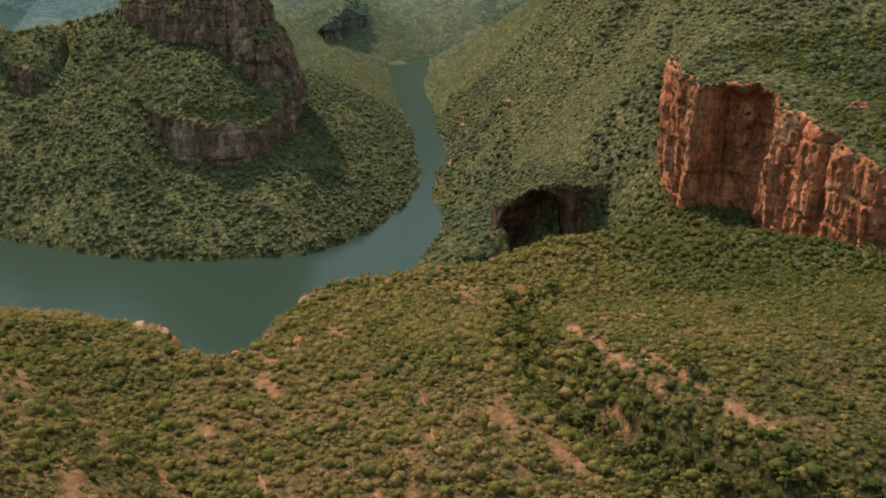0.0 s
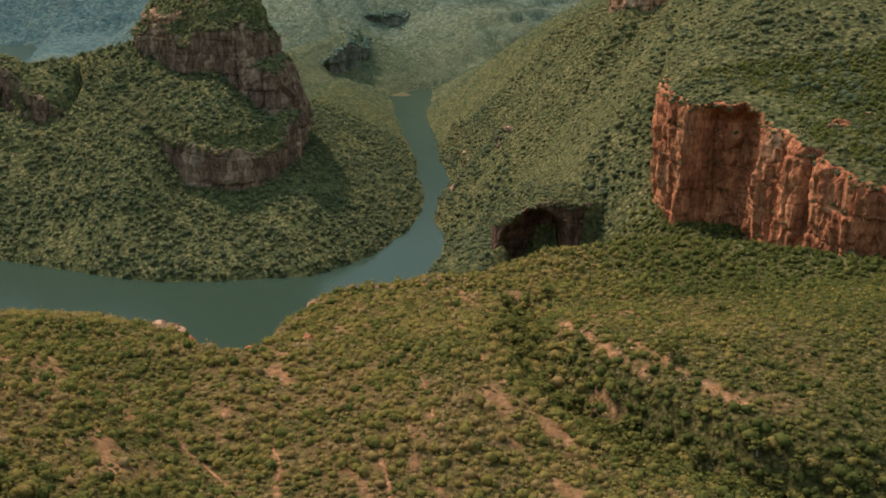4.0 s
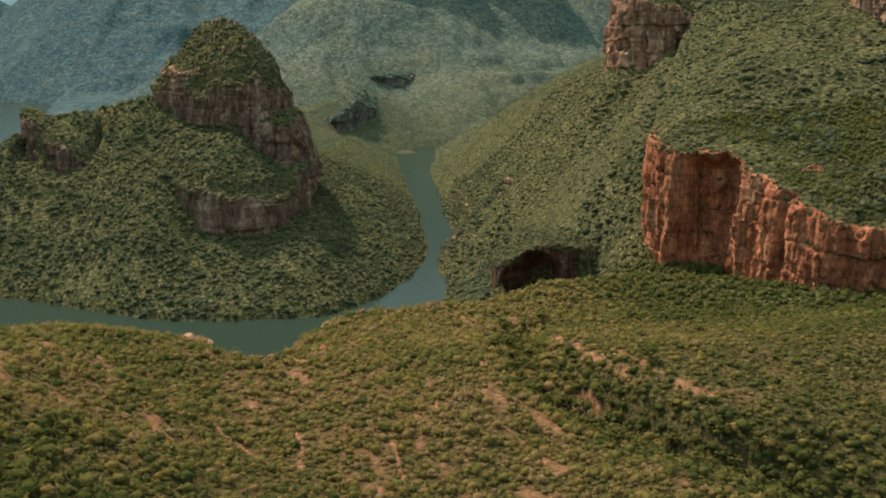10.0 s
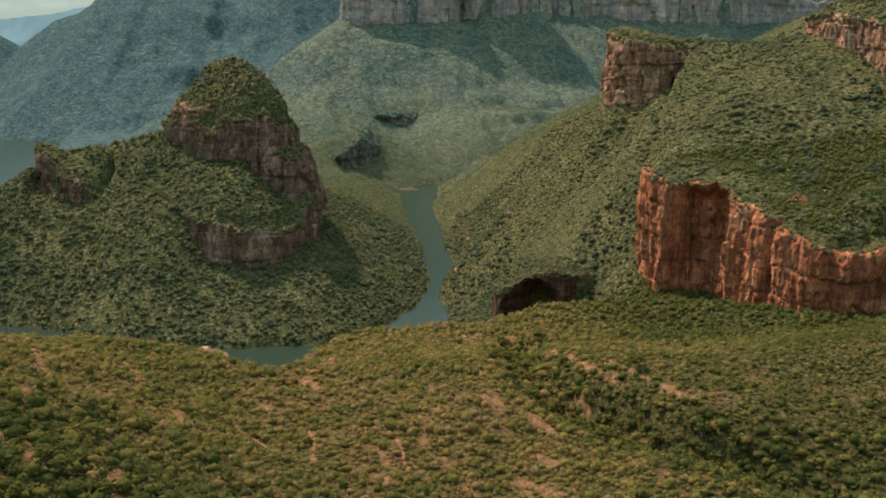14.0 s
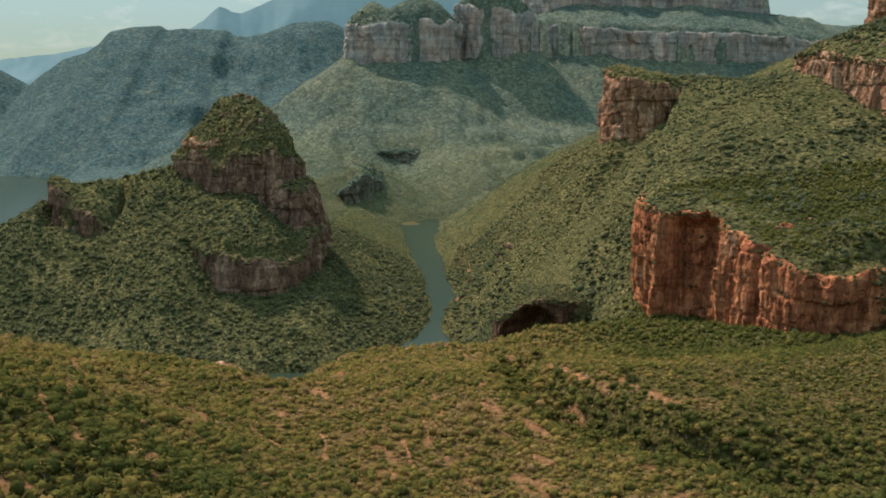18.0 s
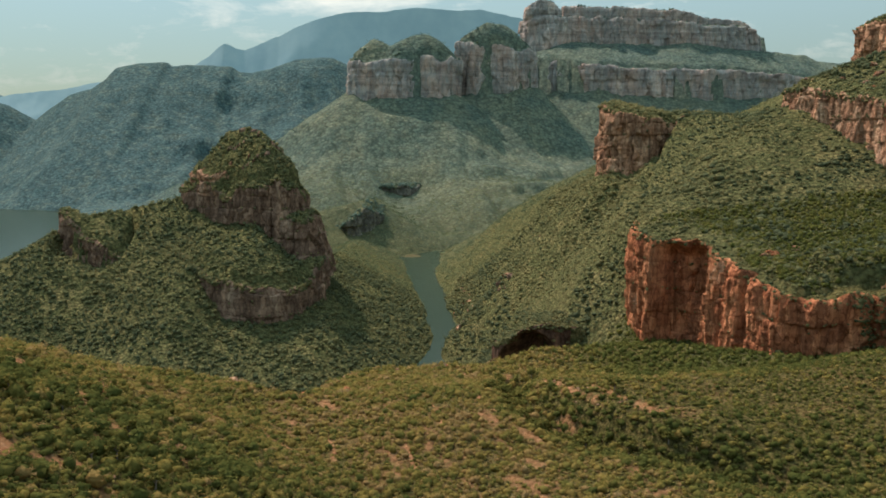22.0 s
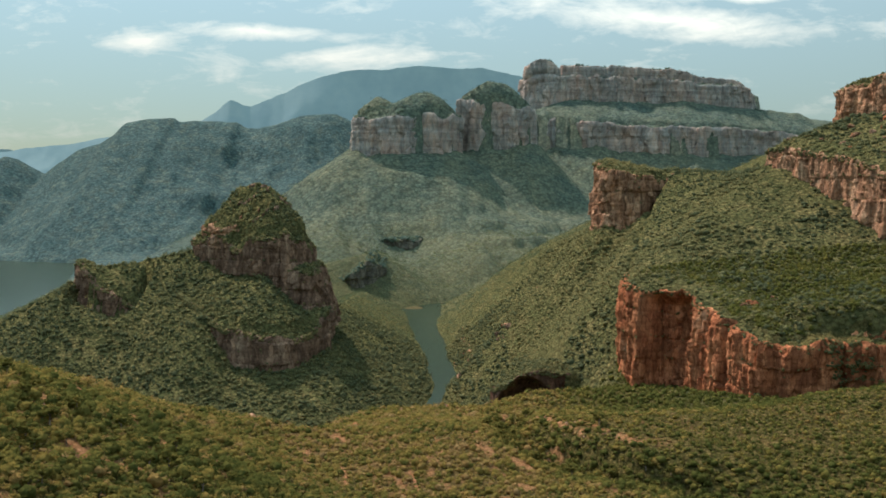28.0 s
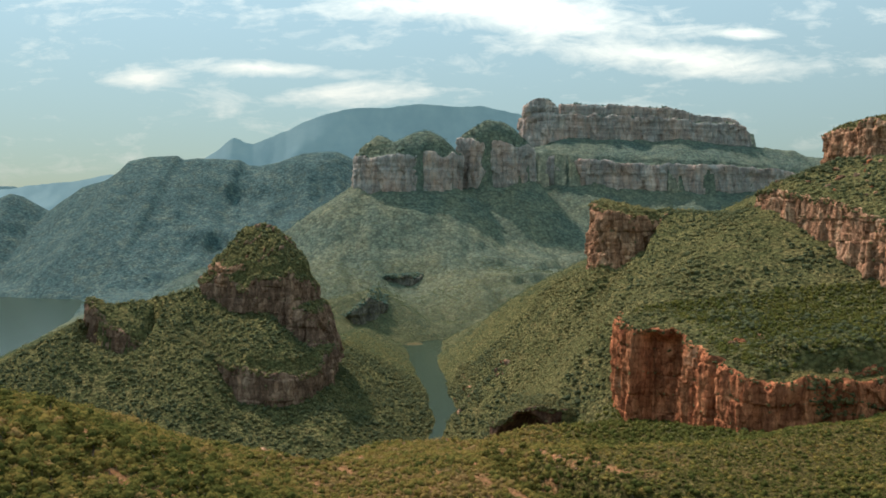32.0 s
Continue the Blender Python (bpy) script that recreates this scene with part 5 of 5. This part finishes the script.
boulders([(395, 760, 10, 6, 4.6), (410, 700, 12, 6, 4.4), (430, 800, 16, 9, 5.0), (380, 850, 12, 7, 4.4), (470, 900, 14, 8, 4.6), (440, 760, 22, 8, 3.2)], "fallen sandstone block below the crown cliff", "scree blocks", 5)
boulders([(-66, 884, 4, 5, 3.0), (-4, 905, 3, 6, 3.2), (12, 1010, 4, 7, 3.8), (18, 1100, 5, 7, 4.0), (4, 1230, 6, 5, 3.0)], "rock at the waterline of the river", "shore rocks", 6)

# beaten foot trails
def trail(line, wide, seed):
    pts = np.array(line, float)
    for _ in range(3):
        q = [pts[0]]
        for a, b_ in zip(pts[:-1], pts[1:]):
            q += [0.75 * a + 0.25 * b_, 0.25 * a + 0.75 * b_]
        pts = np.array(q + [pts[-1]])
    cum = np.concatenate([[0], np.cumsum(np.hypot(*np.diff(pts, axis=0).T))])
    sv = np.arange(0, cum[-1], 0.7)
    ex, ey = np.interp(sv, cum, pts[:, 0]), np.interp(sv, cum, pts[:, 1])
    ex = ex + 1.1 * fbm(sv, sv * 0, 9, 3, seed=seed)
    half = wide * (0.55 + 0.5 * fbm(sv, sv * 0 + 4, 6, 3, seed=seed + 1)) * np.clip(np.minimum(sv, cum[-1] - sv) / 4, 0.1, 1)
    side = np.linspace(-1, 1, 5)[:, None]
    X, Y = ex + side * half, ey + side * 0.2 * half
    Z = ground_at(X, Y) + 0.28 - 0.30 * side ** 2
    me_ = grid_mesh("trail", X, Y, Z, M_GROUND)
    strewn_attr(me_, "bare", X * 0 + 1)
    tagged(new("trail", me_), "narrow beaten trail of reddish soil through scrub", "trail", "foot trails")


for k, line in enumerate(TRAILS):
    trail(line, 1.3 if k == 0 else 0.9, 120 + 3 * k)

# sandbar at the river bend
sx, sa = np.meshgrid(np.linspace(0, 1, 14), np.linspace(0, 2 * math.pi, 40), indexing="ij")
sr = 1 + 0.35 * fbm(np.cos(sa) * 20, np.sin(sa) * 20, 12, 3, seed=95)
tagged(new("sandbar", grid_mesh("sandbar", -88 + 22 * sx * sr * np.cos(sa), 1925 + 26 * sx * sr * np.sin(sa), 2.2 * (1 - sx ** 2) - 0.3 + 0.4 * fbm(34 * sx * np.cos(sa), 38 * sx * np.sin(sa), 9, 3, seed=96), M_SAND)), "low sandy islet in the river bend", "sandbar")


# ---- single trees ----
def tapered(bm_, p_, q_, r0, r1, sides=7):
    p_, q_ = Vector(p_), Vector(q_)
    ax_ = (q_ - p_).normalized()
    e1 = ax_.orthogonal().normalized()
    e2 = ax_.cross(e1)
    rings = [[bm_.verts.new(c_ + (e1 * math.cos(k * 2 * math.pi / sides) + e2 * math.sin(k * 2 * math.pi / sides)) * r_) for k in range(sides)] for c_, r_ in ((p_, r0), (q_, r1))]
    for k in range(sides):
        bm_.faces.new((rings[0][k], rings[0][(k + 1) % sides], rings[1][(k + 1) % sides], rings[1][k]))
    bm_.faces.new(rings[1])


def tree(seed, tall, wide, label):
    rng_ = np.random.default_rng(seed)
    root = thing("tree", label, "tree", "trees of the gully")
    bm_ = bmesh.new()
    tapered(bm_, (0, 0, -0.6), (0.15, 0.1, tall * 0.5), 0.26, 0.16)
    tips = []
    for k in range(5):
        a_ = k * 1.256 + rng_.random()
        t_ = Vector((math.cos(a_) * wide * 0.55, math.sin(a_) * wide * 0.55, tall * (0.6 + 0.25 * rng_.random())))
        tips.append(t_)
    part("trunk", bm_, M_BARK, root)
    bm_ = bmesh.new()
    for t_ in tips:
        tapered(bm_, (0.15, 0.1, tall * (0.3 + 0.18 * rng_.random())), t_, 0.13, 0.04, 5)
    part("limbs", bm_, M_BARK, root)
    c_ = np.vstack([np.array(tips), rng_.standard_normal((22, 3)) * np.array([wide * 0.42, wide * 0.42, tall * 0.13]) + np.array([0, 0, tall * 0.72])])
    part("crown", plant_mesh("crown", c_[:, 0], c_[:, 1], c_[:, 2] - 0.4, wide * (0.24 + 0.16 * rng_.random(len(c_))), np.clip(0.74 + 0.12 * rng_.standard_normal(len(c_)), 0, 1), M_SCRUB, 1, 24, seed), None, root)
    return root


KINDS = [tree(201, 4.6, 2.6, "rounded dark green tree in the gully"), tree(202, 5.4, 3.1, "broad green tree on the bushy slope"), tree(203, 3.8, 2.3, "small dense green tree among scrub"), tree(204, 5.0, 2.4, "upright olive green tree on the hillside")]
SPOTS = [(36, 362), (33, 330), (30, 300), (35, 288), (40, 265), (44, 270), (54, 248), (59, 245), (96, 400), (76, 264), (121, 360), (70, 214), (50, 408), (22, 325), (100, 208), (30, 316), (38, 340), (84, 206), (90, 214), (66, 226)]
rng = np.random.default_rng(205)
for k in range(96):
    if k < len(SPOTS):
        x, y = SPOTS[k]
    elif k < 56:
        p_, q_ = GULLY[k % 8], GULLY[k % 8 + 1]
        a = rng.random()
        x, y = p_[0] * a + q_[0] * (1 - a) + 5 * rng.standard_normal() - 3, p_[1] * a + q_[1] * (1 - a) + 6 * rng.standard_normal()
    else:
        x, y = -150 + 95 * rng.random(), -10 + 110 * rng.random()
    z = float(ground_at(np.array([x]), np.array([y]))[0])
    m = pose(x, y, z, 0, 0, 360 * rng.random()) @ Matrix.Scale((0.95 if k < 56 else 0.75) + 0.5 * rng.random(), 4)
    if k < len(KINDS):
        KINDS[k].matrix_basis = pose(x, y, z)
    else:
        t_ob = copy_thing(KINDS[k % 4], m)
        t_ob.matrix_basis = m
